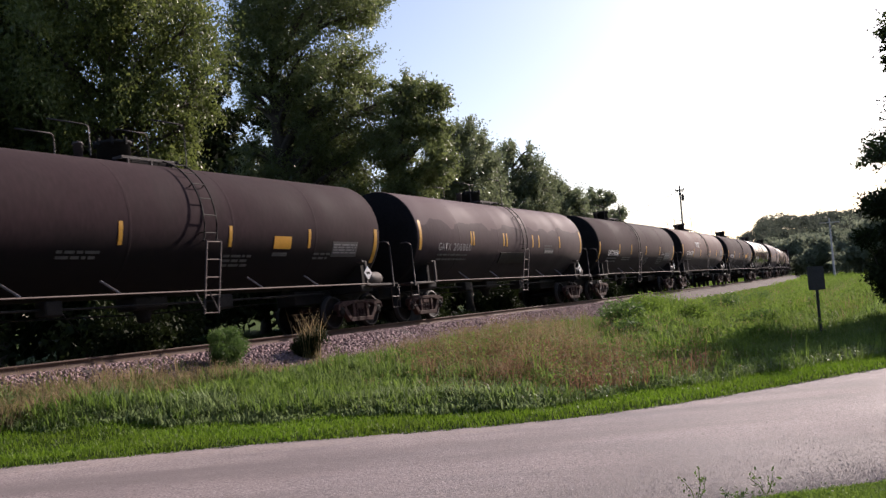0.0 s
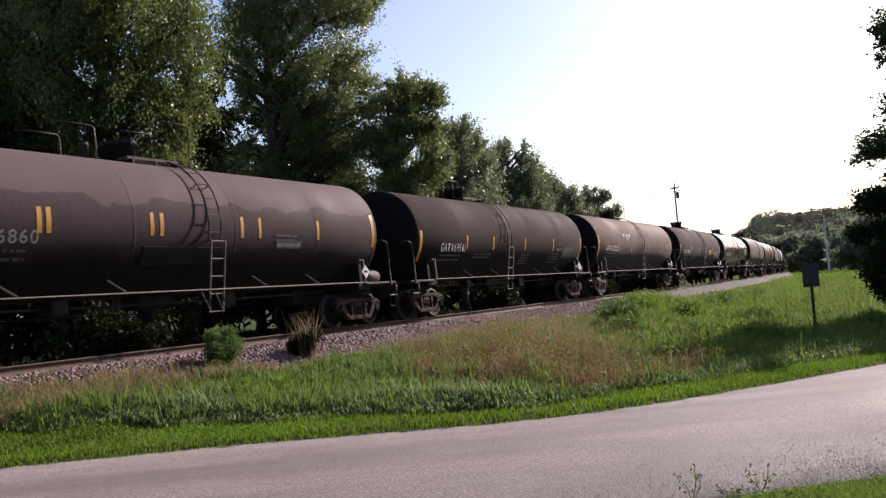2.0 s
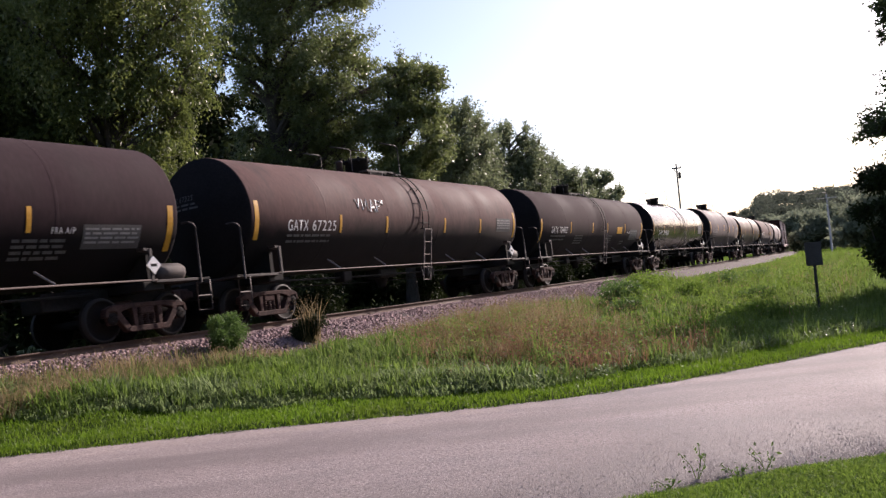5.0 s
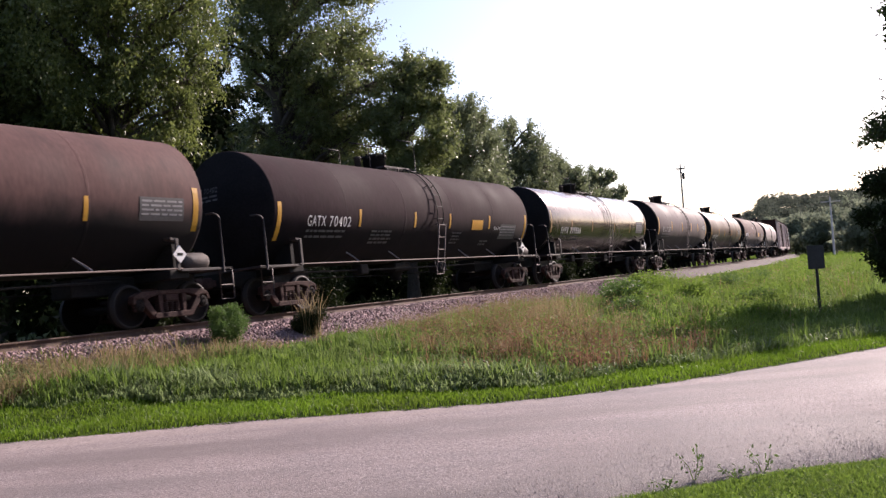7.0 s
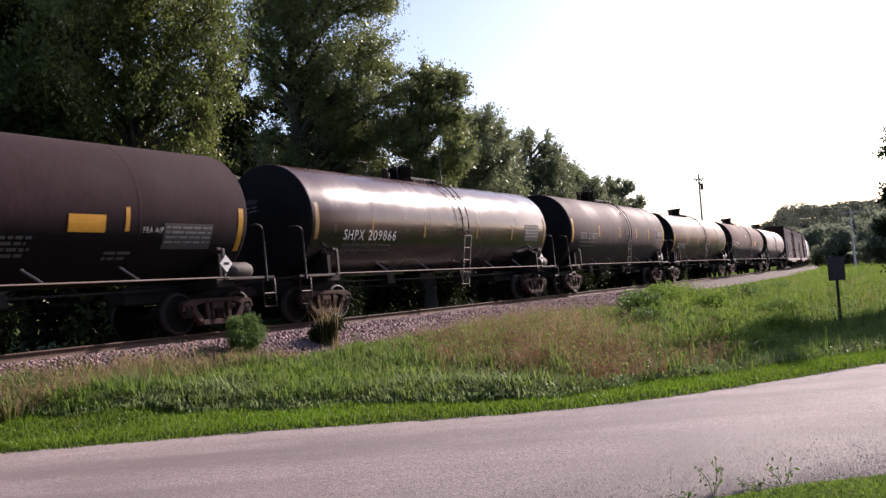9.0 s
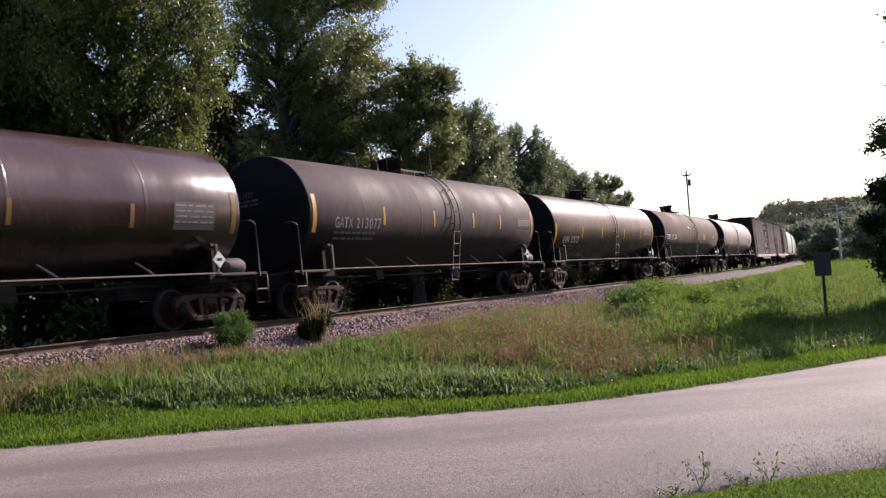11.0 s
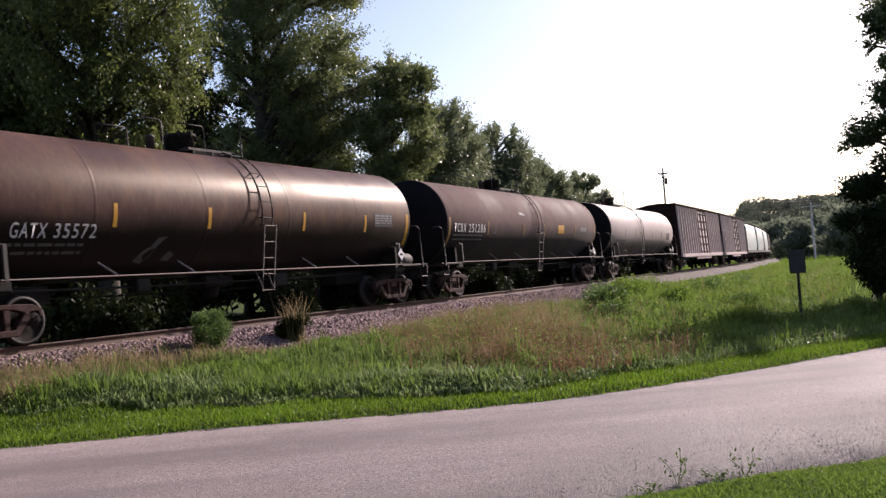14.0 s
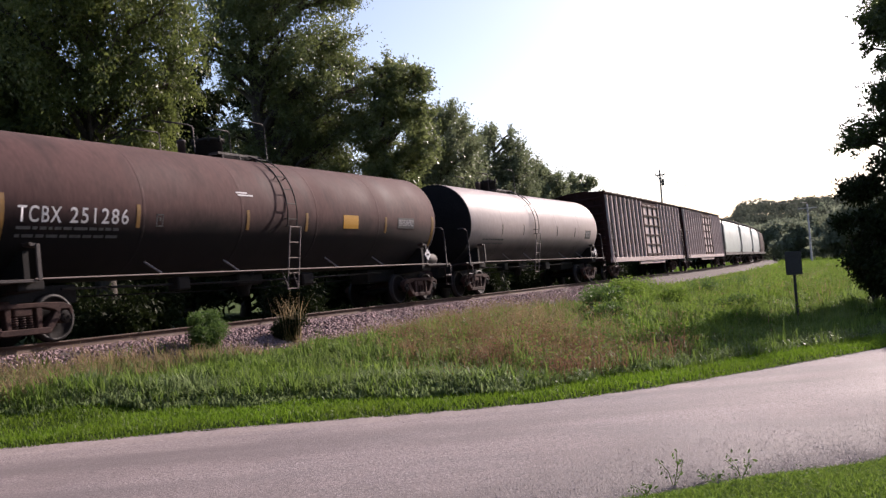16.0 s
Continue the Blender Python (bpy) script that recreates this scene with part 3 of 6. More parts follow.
def make_truck_meshes():
    """Meshes of a four-wheeled truck, shared by all cars."""
    out = {}
    bm = bmesh.new()
    slab(bm, [(-1.08, 0.50), (-1.05, 0.66), (-0.86, 0.735), (-0.5, 0.75), (0.5, 0.75), (0.86, 0.735), (1.05, 0.66), (1.08, 0.50), (1.0, 0.49), (0.985, 0.6), (0.80, 0.6), (0.76, 0.50), (0.66, 0.60), (0.42, 0.655), (-0.42, 0.655), (-0.66, 0.60), (-0.76, 0.50), (-0.80, 0.6), (-0.985, 0.6), (-1.0, 0.49)], -0.09, 0.09)
    slab(bm, [(-0.50, 0.165), (0.50, 0.165), (0.56, 0.20), (0.5, 0.285), (-0.5, 0.285), (-0.56, 0.20)], -0.11, 0.11)
    for d in (-1, 1):
        slab(bm, [(d * 0.40, 0.20), (d * 0.54, 0.18), (d * 0.80, 0.46), (d * 0.78, 0.6), (d * 0.70, 0.6)], -0.085, 0.085)
        slab(bm, [(d * 0.27, 0.27), (d * 0.37, 0.27), (d * 0.40, 0.68), (d * 0.26, 0.68)], -0.08, 0.08)
        slab(bm, [(d * 0.78, 0.34), (d * 1.0, 0.34), (d * 1.03, 0.5), (d * 0.97, 0.61), (d * 0.81, 0.61), (d * 0.75, 0.5)], -0.05, 0.05)
    bmesh.ops.bevel(bm, geom=list(bm.edges), offset=0.014, segments=1, affect="EDGES")
    out["side_frame"] = to_mesh("side_frame", bm, M_TRUCK)
    bm = bmesh.new()
    box(bm, -0.2, 0.2, -1.12, 1.12, 0.50, 0.68, bevel=0.03)
    box(bm, -0.25, 0.25, -0.45, 0.45, 0.62, 0.84, bevel=0.03)
    out["truck"] = to_mesh("truck", bm, M_TRUCK)
    bm = bmesh.new()
    for dx in (-0.16, 0.0, 0.16):
        pts = [(dx + 0.055 * math.cos(a), 0.055 * math.sin(a), 0.285 + 0.215 * a / (math.tau * 5)) for a in np.linspace(0, math.tau * 5, 41)]
        tube(bm, pts, 0.016, 5)
    out["spring"] = to_mesh("spring", bm, M_TRUCK)
    bm = bmesh.new()
    r = 0.457
    for d in (-1, 1):
        lathe(bm, [(d * 0.685, 0.08), (d * 0.685, r + 0.026), (d * 0.715, r + 0.02), (d * 0.73, r), (d * 0.825, r - 0.006), (d * 0.83, r - 0.06), (d * 0.80, r - 0.075), (d * 0.77, 0.22), (d * 0.82, 0.14), (d * 0.83, 0.09)], "y", 32, mis=[0, 0, 0, 1, 1, 0, 0, 0, 0])
        lathe(bm, [(d * 0.83, 0.08), (d * 0.98, 0.08), (d * 0.985, 0.125), (d * 1.12, 0.125), (d * 1.135, 0.10), (d * 1.14, 0.04)], "y", 16)
        for k in range(3):
            a = k * math.tau / 3
            lathe_b = bmesh.ops.create_cone(bm, cap_ends=True, segments=6, radius1=0.02, radius2=0.018, depth=0.03)
            for v in lathe_b["verts"]:
                x, y, z = v.co
                v.co = Vector((x + 0.06 * math.cos(a), d * 1.145 + z, y + 0.06 * math.sin(a)))
    lathe(bm, [(-0.7, 0.085), (0.7, 0.085)], "y", 12)
    out["wheelset"] = to_mesh("wheelset", bm, [M_WHEEL, M_TREAD])
    return out


TRUCK = make_truck_meshes()
WHEELSETS = []


def add_truck(car, x):
    truck = part("truck", TRUCK["truck"], car, pose(x, 0, 0), "dusty cast steel truck with coil springs")
    for y in (-1.05, 1.05):
        part("side_frame", TRUCK["side_frame"], truck, pose(0, y, 0))
        part("spring", TRUCK["spring"], truck, pose(0, y, 0))
    for dx in (-0.89, 0.89):
        WHEELSETS.append((part("wheelset", TRUCK["wheelset"], truck, pose(dx, 0, 0.457), "oily steel wheels on an axle"), dx))


def tank_point(x, z, out=0.0, r=TANK_R):
    """A point on the near flank of a tank at height z."""
    k = max(-0.999, min(0.999, (z - TANK_Z) / r))
    a = math.asin(k)
    return Vector((x, -(r + out) * math.cos(a), TANK_Z + (r + out) * math.sin(a)))


def flank_patch(x0, x1, z0, z1, mat, out=0.006, name="patch", r=TANK_R, nz=4):
    """A thin plate that lies on the tank's flank."""
    bm = bmesh.new()
    fr = []
    for o in (out, -0.01):
        fr.append([[bm.verts.new(tank_point(x, z0 + (z1 - z0) * j / nz, o, r)) for x in (x0, x1)] for j in range(nz + 1)])
    top = fr[0]
    for j in range(nz):
        bm.faces.new((top[j][0], top[j][1], top[j + 1][1], top[j + 1][0]))
        for i in (0, 1):
            bm.faces.new((top[j][i], top[j + 1][i], fr[1][j + 1][i], fr[1][j][i]))
    bm.faces.new((top[0][0], top[0][1], fr[1][0][1], fr[1][0][0]))
    bm.faces.new((top[nz][0], top[nz][1], fr[1][nz][1], fr[1][nz][0]))
    bmesh.ops.recalc_face_normals(bm, faces=bm.faces)
    return to_mesh(name, bm, mat)


def flank_text(text, x0, x1, zc, height, mat, r=TANK_R, flat_y=None):
    """Lettering laid on the flank of a tank (or on a flat side at flat_y), from x0 to x1."""
    cu = bpy.data.curves.new("lettering", "FONT")
    cu.body, cu.extrude, cu.offset, cu.space_character = text, 0.0, 0.008, 1.2
    tmp = new("lettering_tmp", cu)
    dg = bpy.context.evaluated_depsgraph_get()
    dg.update()
    me = bpy.data.meshes.new_from_object(tmp.evaluated_get(dg))
    bpy.data.objects.remove(tmp)
    co = np.array([v.co[:] for v in me.vertices])
    lo, hi = co.min(0), co.max(0)
    for v in me.vertices:
        x = x0 + (v.co.x - lo[0]) / (hi[0] - lo[0]) * (x1 - x0)
        z = zc + ((v.co.y - lo[1]) / (hi[1] - lo[1]) - 0.5) * height
        v.co = tank_point(x, z, 0.008, r) if flat_y is None else Vector((x, flat_y, z))
    me.materials.clear()
    me.materials.append(mat)
    return me


def text_bars(x0, x1, zc, height, mat, rng, r=TANK_R):
    """Small unreadable lettering as plain bars."""
    bm = bmesh.new()
    x = x0
    while x < x1 - 0.03:
        w = min(rng.uniform(0.08, 0.34), x1 - x)
        vs = [bm.verts.new(tank_point(a, b, 0.008, r)) for a, b in ((x, zc - height / 2), (x + w, zc - height / 2), (x + w, zc + height / 2), (x, zc + height / 2))]
        bm.faces.new(vs)
        x += w + 0.05
    return to_mesh("lettering", bm, mat)


def ladder_mesh(z0=0.66, z1=2.25, y=-1.60, w=0.44):
    bm = bmesh.new()
    for x in (-w / 2, w / 2):
        tube(bm, [(x, y + 0.27, z0), (x, y, z1)], 0.02, 6)
        tube(bm, [(x, y, z1), (x, -1.46, z1 + 0.02)], 0.018, 5)
    for i in range(5):
        z = z0 + 0.02 + i * (z1 - z0 - 0.04) / 4
        yy = y + 0.27 * (z1 - z) / (z1 - z0)
        tube(bm, [(-w / 2, yy, z), (w / 2, yy, z)], 0.014, 5)
    return to_mesh("ladder", bm, M_RAILPAINT)


def upper_ladder_mesh():
    """The ladder that bends over the tank's shoulder to the top platform."""
    bm = bmesh.new()
    angs = np.linspace(radians(-16), radians(82), 15)
    for x in (-0.36, 0.02):
        tube(bm, [(x + 0.25, -(TANK_R + 0.11) * math.cos(a), TANK_Z + (TANK_R + 0.11) * math.sin(a)) for a in angs], 0.018, 5)
    for i in range(1, 14, 2):
        a, sh = angs[i], 0.25
        c, s = -(TANK_R + 0.11) * math.cos(a), TANK_Z + (TANK_R + 0.11) * math.sin(a)
        tube(bm, [(-0.36 + sh, c, s), (0.02 + sh, c, s)], 0.013, 5)
        if i in (1, 7, 13):
            for x in (-0.36, 0.02):
                tube(bm, [(x + sh, c, s), (x + sh, -(TANK_R - 0.02) * math.cos(a), TANK_Z + (TANK_R - 0.02) * math.sin(a))], 0.014, 5)
    return to_mesh("shoulder_ladder", bm, M_BLACK)


def platform_mesh():
    """A narrow grated walk beside the manway on top of the tank."""
    bm = bmesh.new()
    top = TANK_Z + TANK_R
    for x in (-0.8, 0.8):
        box(bm, x - 0.02, x + 0.02, -0.52, 0.52, top + 0.0, top + 0.06)
    for y in (-0.52, 0.52):
        box(bm, -0.82, 0.82, y - 0.015, y + 0.015, top + 0.0, top + 0.06)
        for x in (-0.65, 0.0, 0.65):
            box(bm, x - 0.02, x + 0.02, y - 0.02, y + 0.02, top - 0.14, top + 0.01)
    return to_mesh("top_platform", bm, M_GREYSTEEL)


def slat_mesh():
    bm = bmesh.new()
    box(bm, -0.8, 0.8, -0.025, 0.025, TANK_Z + TANK_R + 0.02, TANK_Z + TANK_R + 0.045)
    return to_mesh("slat", bm, M_BLACK)


def loop_rail_mesh(h=0.95, x=0.95, w=0.6):
    bm = bmesh.new()
    top = TANK_Z + TANK_R
    k = 1 if w > 0 else -1
    tube(bm, [(x, -w, top - 0.05), (x, -w, top + h * 0.9), (x - 0.04, -w + 0.02 * k, top + h * 0.97), (x - 0.1, -w + 0.05 * k, top + h), (x - 0.95, -w + 0.05 * k, top + h)], 0.017, 6)
    return to_mesh("guard_rail", bm, M_GREYSTEEL)


def manway_mesh():
    bm = bmesh.new()
    lathe(bm, [(TANK_Z + TANK_R - 0.08, 0.36), (TANK_Z + TANK_R + 0.38, 0.36), (TANK_Z + TANK_R + 0.385, 0.40), (TANK_Z + TANK_R + 0.45, 0.40), (TANK_Z + TANK_R + 0.49, 0.24)], "z", 20)
    return to_mesh("manway", bm, M_BLACK)


def clamp_mesh():
    """An eyebolt that clamps the manway's lid."""
    bm = bmesh.new()
    box(bm, 0.36, 0.42, -0.03, 0.03, TANK_Z + TANK_R + 0.34, TANK_Z + TANK_R + 0.51, bevel=0.01)
    return to_mesh("clamp", bm, M_BLACK)


def valve_mesh():
    bm = bmesh.new()
    lathe(bm, [(TANK_Z + TANK_R - 0.08, 0.10), (TANK_Z + TANK_R + 0.30, 0.10), (TANK_Z + TANK_R + 0.31, 0.12), (TANK_Z + TANK_R + 0.36, 0.10)], "z", 12)
    return to_mesh("valve", bm, M_GREYSTEEL)


def end_rail_mesh():
    bm = bmesh.new()
    tube(bm, [(0, -1.50, 1.05), (0, -1.50, 2.25), (-0.02, -1.47, 2.33), (-0.08, -1.38, 2.38), (-0.1, -1.2, 2.38)], 0.025, 6)
    return to_mesh("end_handrail", bm, M_GREYSTEEL)


def stirrup_mesh():
    bm = bmesh.new()
    tube(bm, [(-0.2, -1.5, 1.1), (-0.2, -1.5, 0.45), (0.2, -1.5, 0.45), (0.2, -1.5, 1.1)], 0.018, 5)
    tube(bm, [(-0.2, -1.5, 0.76), (0.2, -1.5, 0.76)], 0.015, 5)
    return to_mesh("step", bm, M_GREYSTEEL)


def coupler_mesh():
    bm = bmesh.new()
    box(bm, 0.0, 0.55, -0.09, 0.09, 0.80, 0.96, bevel=0.02)
    box(bm, 0.42, 0.72, -0.17, 0.15, 0.74, 1.02, bevel=0.05)
    return to_mesh("coupler", bm, M_TRUCK)


def hose_mesh():
    bm = bmesh.new()
    tube(bm, [(0.1, -0.35, 0.85), (0.3, -0.36, 0.7), (0.45, -0.33, 0.45), (0.65, -0.25, 0.38)], 0.025, 6)
    return to_mesh("brake_hose", bm, M_BLACK)


def bracket_mesh():
    bm = bmesh.new()
    box(bm, -0.045, 0.045, -1.52, -1.47, 1.12, 1.80, bevel=0.01)
    slab(bm, [(-0.16, 1.77), (0.04, 1.74), (0.04, 1.80), (-0.17, 1.83)], -1.5, -1.3)
    return to_mesh("bolster_bracket", bm, M_GREYSTEEL)


def stay_mesh():
    bm = bmesh.new()
    tube(bm, [(0.12, -1.49, 1.18), (-0.16, -1.30, 1.45)], 0.022, 5)
    return to_mesh("rail_stay", bm, M_STAY)


def placard_mesh():
    bm = bmesh.new()
    slab(bm, [(0, 1.27), (0.19, 1.46), (0, 1.65), (-0.19, 1.46)], -1.56, -1.54)
    slab(bm, [(-0.08, 1.43), (0.08, 1.43), (0.08, 1.49), (-0.08, 1.49)], -1.564, -1.559, 1)
    return to_mesh("placard", bm, [M_WHITE, M_BLACK])


def reservoir_mesh():
    bm = bmesh.new()
    lathe(bm, [(-0.42, 0.06), (-0.40, 0.16), (-0.3, 0.2), (0.3, 0.2), (0.40, 0.16), (0.42, 0.06)], "x", 16)
    return to_mesh("air_reservoir", bm, M_GREYSTEEL)


def brake_gear_mesh():
    bm = bmesh.new()
    tube(bm, [(-6.0, -0.5, 1.02), (-2, -0.55, 0.98), (2, -0.55, 0.98), (6.0, -0.5, 1.02)], 0.03, 6)
    tube(bm, [(-5.5, 0.3, 0.9), (0.0, 0.2, 0.82), (5.5, 0.3, 0.9)], 0.02, 6)
    box(bm, 1.6, 2.1, -0.75, -0.3, 0.78, 1.12, bevel=0.04)
    box(bm, -3.0, -2.6, -0.7, -0.35, 0.85, 1.15, bevel=0.03)
    return to_mesh("brake_gear", bm, M_BLACK)


def outlet_mesh():
    bm = bmesh.new()
    lathe(bm, [(0.62, 0.12), (0.70, 0.16), (0.78, 0.16), (0.95, 0.28), (1.22, 0.34)], "z", 14)
    box(bm, -0.5, 0.5, -0.3, 0.3, 0.9, 1.2, bevel=0.05)
    return to_mesh("outlet_valve", bm, M_BLACK)


SHARED = {}


def shared(name, make):
    if name not in SHARED:
        SHARED[name] = make()
    return SHARED[name]


HEAD = [(0.0, TANK_R), (0.03, TANK_R - 0.006), (0.07, TANK_R - 0.035), (0.10, TANK_R - 0.08), (0.135, TANK_R - 0.16), (0.19, 1.18), (0.25, 1.0), (0.33, 0.75), (0.40, 0.5), (0.45, 0.25), (0.47, 0.02)]


def head_bars(half, rng):
    """Faded lettering on the near head, as plain bars."""
    bm = bmesh.new()
    for row, z in enumerate((3.02, 2.92)):
        y = 0.95 - 0.1 * row
        while y > -0.1:
            w = rng.uniform(0.1, 0.3)
            vs = []
            for yy, zz in ((y, z), (y - w, z), (y - w, z + 0.05), (y, z + 0.05)):
                r = math.hypot(yy, zz - TANK_Z)
                vs.append(bm.verts.new((-half - 0.012 - float(np.interp(-r, [-b for a, b in HEAD], [a for a, b in HEAD])), yy, zz)))
            bm.faces.new(vs)
            y -= w + 0.06
    return to_mesh("lettering", bm, M_FADED)


def head_text(mark, half):
    """The car's mark stencilled small on its near head."""
    me = flank_text(mark, 0.0, 1.05, 0.0, 0.14, M_FADED, flat_y=0.0)
    for v in me.vertices:
        y, z = 0.98 - v.co.x, 3.2 + v.co.z
        r = math.hypot(y, z - TANK_Z)
        v.co = Vector((-half - 0.014 - float(np.interp(-r, [-b for a, b in HEAD], [a for a, b in HEAD])), y, z))
    return me


def tank_mesh(half, paint, seams):
    """The shell with its shallow domed heads and proud weld bands."""
    head = [(x, r) for x, r in HEAD]
    prof = [(-half - x, r) for x, r in head[::-1]]
    for x in seams:
        prof += [(x - 0.04, TANK_R), (x - 0.03, TANK_R + 0.003), (x + 0.03, TANK_R + 0.003), (x + 0.04, TANK_R)]
    prof += [(half + x, r) for x, r in head]
    bm = bmesh.new()
    lathe(bm, prof, "x", 64)
    # both heads take the near-black shade colour
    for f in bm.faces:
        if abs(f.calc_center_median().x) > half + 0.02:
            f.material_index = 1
    for v in bm.verts:
        v.co.z += TANK_Z
    for e in bm.edges:
        a, b = e.verts
        if abs(a.co.x - b.co.x) < 1e-5 and abs(a.co.x) < half - 0.05:
            e.smooth = False
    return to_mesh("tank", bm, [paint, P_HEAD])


def tank_car(centre, half, paint, label, mark, ladder_x, stripes, mark_at=(-6.3, -4.1), mark_z=2.26, mark_h=0.27, mark_mat=None, notices=(), data_panel=(5.4, 6.7, 2.15, 2.65), seams=(-4.6, -1.5, 1.5, 4.6), end_stripe=1.78, extras=None, high=False, seed=0, shift=0.0, prints=(), tape=M_YELLOW, swell=1.0):
    rng = random.Random(seed)
    # marks are given from the ladder's datum; the shell's middle lies off it by shift
    ladder_x, stripes, mark_at = ladder_x - shift, [x - shift for x in stripes], (mark_at[0] - shift, mark_at[1] - shift)
    notices = [(a - shift, b - shift, c, d, m) for a, b, c, d, m in notices]
    data_panel = (data_panel[0] - shift, data_panel[1] - shift, *data_panel[2:])
    car = thing("tank_car", label, "tank car", track_pose(centre), "tank cars of the train")
    L = half + 0.78           # end of the platforms
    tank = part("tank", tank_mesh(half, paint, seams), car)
    # under frame: stub sills, bolsters, platforms
    for d in (-1, 1):
        bm = bmesh.new()
        box(bm, *sorted((d * (half - 2.6), d * L)), -0.32, 0.32, 0.74, 1.12, bevel=0.02)
        part("stub_sill", to_mesh("stub_sill", bm, M_BLACK), car)
        bm = bmesh.new()
        box(bm, *sorted((d * (half - 0.72 - 0.28), d * (half - 0.72 + 0.28))), -1.4, 1.4, 0.95, 1.14, bevel=0.02)
        slab(bm, [(d * (half - 0.72) + o, z) for o, z in ((-0.06, 1.1), (0.06, 1.1), (0.06, 1.7), (-0.06, 1.7))], -1.3, 1.3)
        part("bolster", to_mesh("bolster", bm, M_BLACK), car)
        bm = bmesh.new()
        box(bm, *sorted((d * (half - 0.75), d * L)), -1.5, -0.9, 1.1, 1.16, bevel=0.008)
        box(bm, *sorted((d * (L - 0.35), d * L)), -1.5, 1.5, 1.1, 1.16, bevel=0.008)
        box(bm, *sorted((d * (half - 0.75), d * L)), 0.9, 1.5, 1.1, 1.16, bevel=0.008)
        part("end_platform", to_mesh("end_platform", bm, M_GREYSTEEL), car)
        part("bolster_bracket", shared("bracket", bracket_mesh), car, pose(d * (half - 0.83), 0, 0))
        part("end_handrail", shared("end_rail", end_rail_mesh), car, pose(d * (L - 0.27), 0, 0), "pale steel handrail")
        part("step", shared("step", stirrup_mesh), car, pose(d * (L - 0.22), 0, 0))
        part("coupler", shared("coupler", coupler_mesh), car, pose(d * (L - 0.29), 0, 0, 0, 0, 0 if d > 0 else 180))
        part("brake_hose", shared("hose", hose_mesh), car, pose(d * (L - 0.29), 0, 0, 0, 0, 0 if d > 0 else 180))
        add_truck(car, d * (half - 0.72))
    bm = bmesh.new()
    tube(bm, [(-(half - 0.72), -1.5, 1.16), (half - 0.72, -1.5, 1.16)], 0.019, 6)
    part("side_handrail", to_mesh("side_handrail", bm, M_RAILPAINT), car, None, "long pale steel side rail")
    for x in (-4.3, -2.1, 2.2, 4.4):
        part("rail_stay", shared("stay", stay_mesh), car, pose(x + rng.uniform(-0.15, 0.15), 0, 0))
    part("ladder", shared("ladder", ladder_mesh), car, pose(ladder_x, 0, 0), "pale steel ladder")
    bm = bmesh.new()
    tube(bm, [(-0.2, -1.34, 0.72), (-0.62, -1.5, 1.16)], 0.018, 5)
    tube(bm, [(0.2, -1.34, 0.72), (-0.2, -1.5, 1.16)], 0.018, 5)
    part("ladder_brace", to_mesh("ladder_brace", bm, M_GREYSTEEL), car, pose(ladder_x, 0, 0))
    part("shoulder_ladder", shared("upper_ladder", upper_ladder_mesh), car, pose(ladder_x - 0.15, 0, 0))
    plat = part("top_platform", shared("platform", platform_mesh), car, pose(ladder_x - 0.6, 0, 0))
    for y in np.linspace(-0.45, 0.45, 8):
        part("slat", shared("slat", slat_mesh), plat, pose(0, y, 0))
    manway = part("manway", shared("manway", manway_mesh), car, pose(ladder_x - 1.15, 0, 0))
    for k in range(8):
        part("clamp", shared("clamp", clamp_mesh), manway, pose(0, 0, 0, 0, 0, 45 * k))
    part("valve", shared("valve", valve_mesh), car, pose(ladder_x - 2.1, 0, 0))
    for key, h, x, w in (("rail_a", 0.95, 0.95, 0.6), ("rail_b", 0.95, 0.95, -0.6), ("rail_c", 0.62, -1.7, 0.55), ("rail_d", 0.62, -1.7, -0.55)):
        part("guard_rail", shared(key, lambda: loop_rail_mesh(h, x, w)), car, pose(ladder_x - 0.55, 0, 0))
    part("brake_gear", shared("brake_gear", brake_gear_mesh), car)
    part("outlet_valve", shared("outlet", outlet_mesh), car)
    # markings
    for x in stripes:
        part("reflective_stripe", shared("stripe" + str(high) + tape.name, lambda: flank_patch(-0.05, 0.05, 2.34 if high else 2.15, 2.82 if high else 2.62, tape)), car, pose(x, 0, 0), "amber reflective stripe")
    if end_stripe:
        for d in (-1, 1):
            part("reflective_stripe", shared("end_stripe" + str(end_stripe) + tape.name, lambda: flank_patch(-0.075, 0.075, end_stripe, end_stripe + 0.93, tape, nz=8)), car, pose(d * (half - 0.16), 0, 0), "tall amber reflective stripe")
    part("head_lettering", head_bars(half, rng), car, None, "faded stencilling on the tank head")
    mat = mark_mat or M_LETTER
    if mark:
        words, gap = mark.split(" "), 0.7
        k = (mark_at[1] - mark_at[0]) / (sum(map(len, words)) + gap * (len(words) - 1))
        x = mark_at[0]
        for name, word in zip(("reporting_mark", "car_number"), words):
            part(name, flank_text(word, x, x + (len(word) - 0.12) * k, mark_z, mark_h, mat), car, None, "stencilled letters" if name == "reporting_mark" else "stencilled figures")
            x += (len(word) + gap) * k
        part("head_mark", head_text(mark, half), car, None, "faded stencilled mark on the tank head")
    for i in range(2):
        part("small_print", text_bars(mark_at[0], mark_at[1] - 0.25, mark_z - 0.25 - 0.14 * i, 0.055, M_FADED, rng), car, None, "faded small stencilling")
    if data_panel:
        x0, x1, z0, z1 = data_panel
        pan = part("data_panel", flank_patch(x0, x1, z0, z1, M_PANEL), car, None, "grey stencilled data panel")
        for i in range(4):
            z = z1 - 0.08 - i * (z1 - z0 - 0.12) / 4
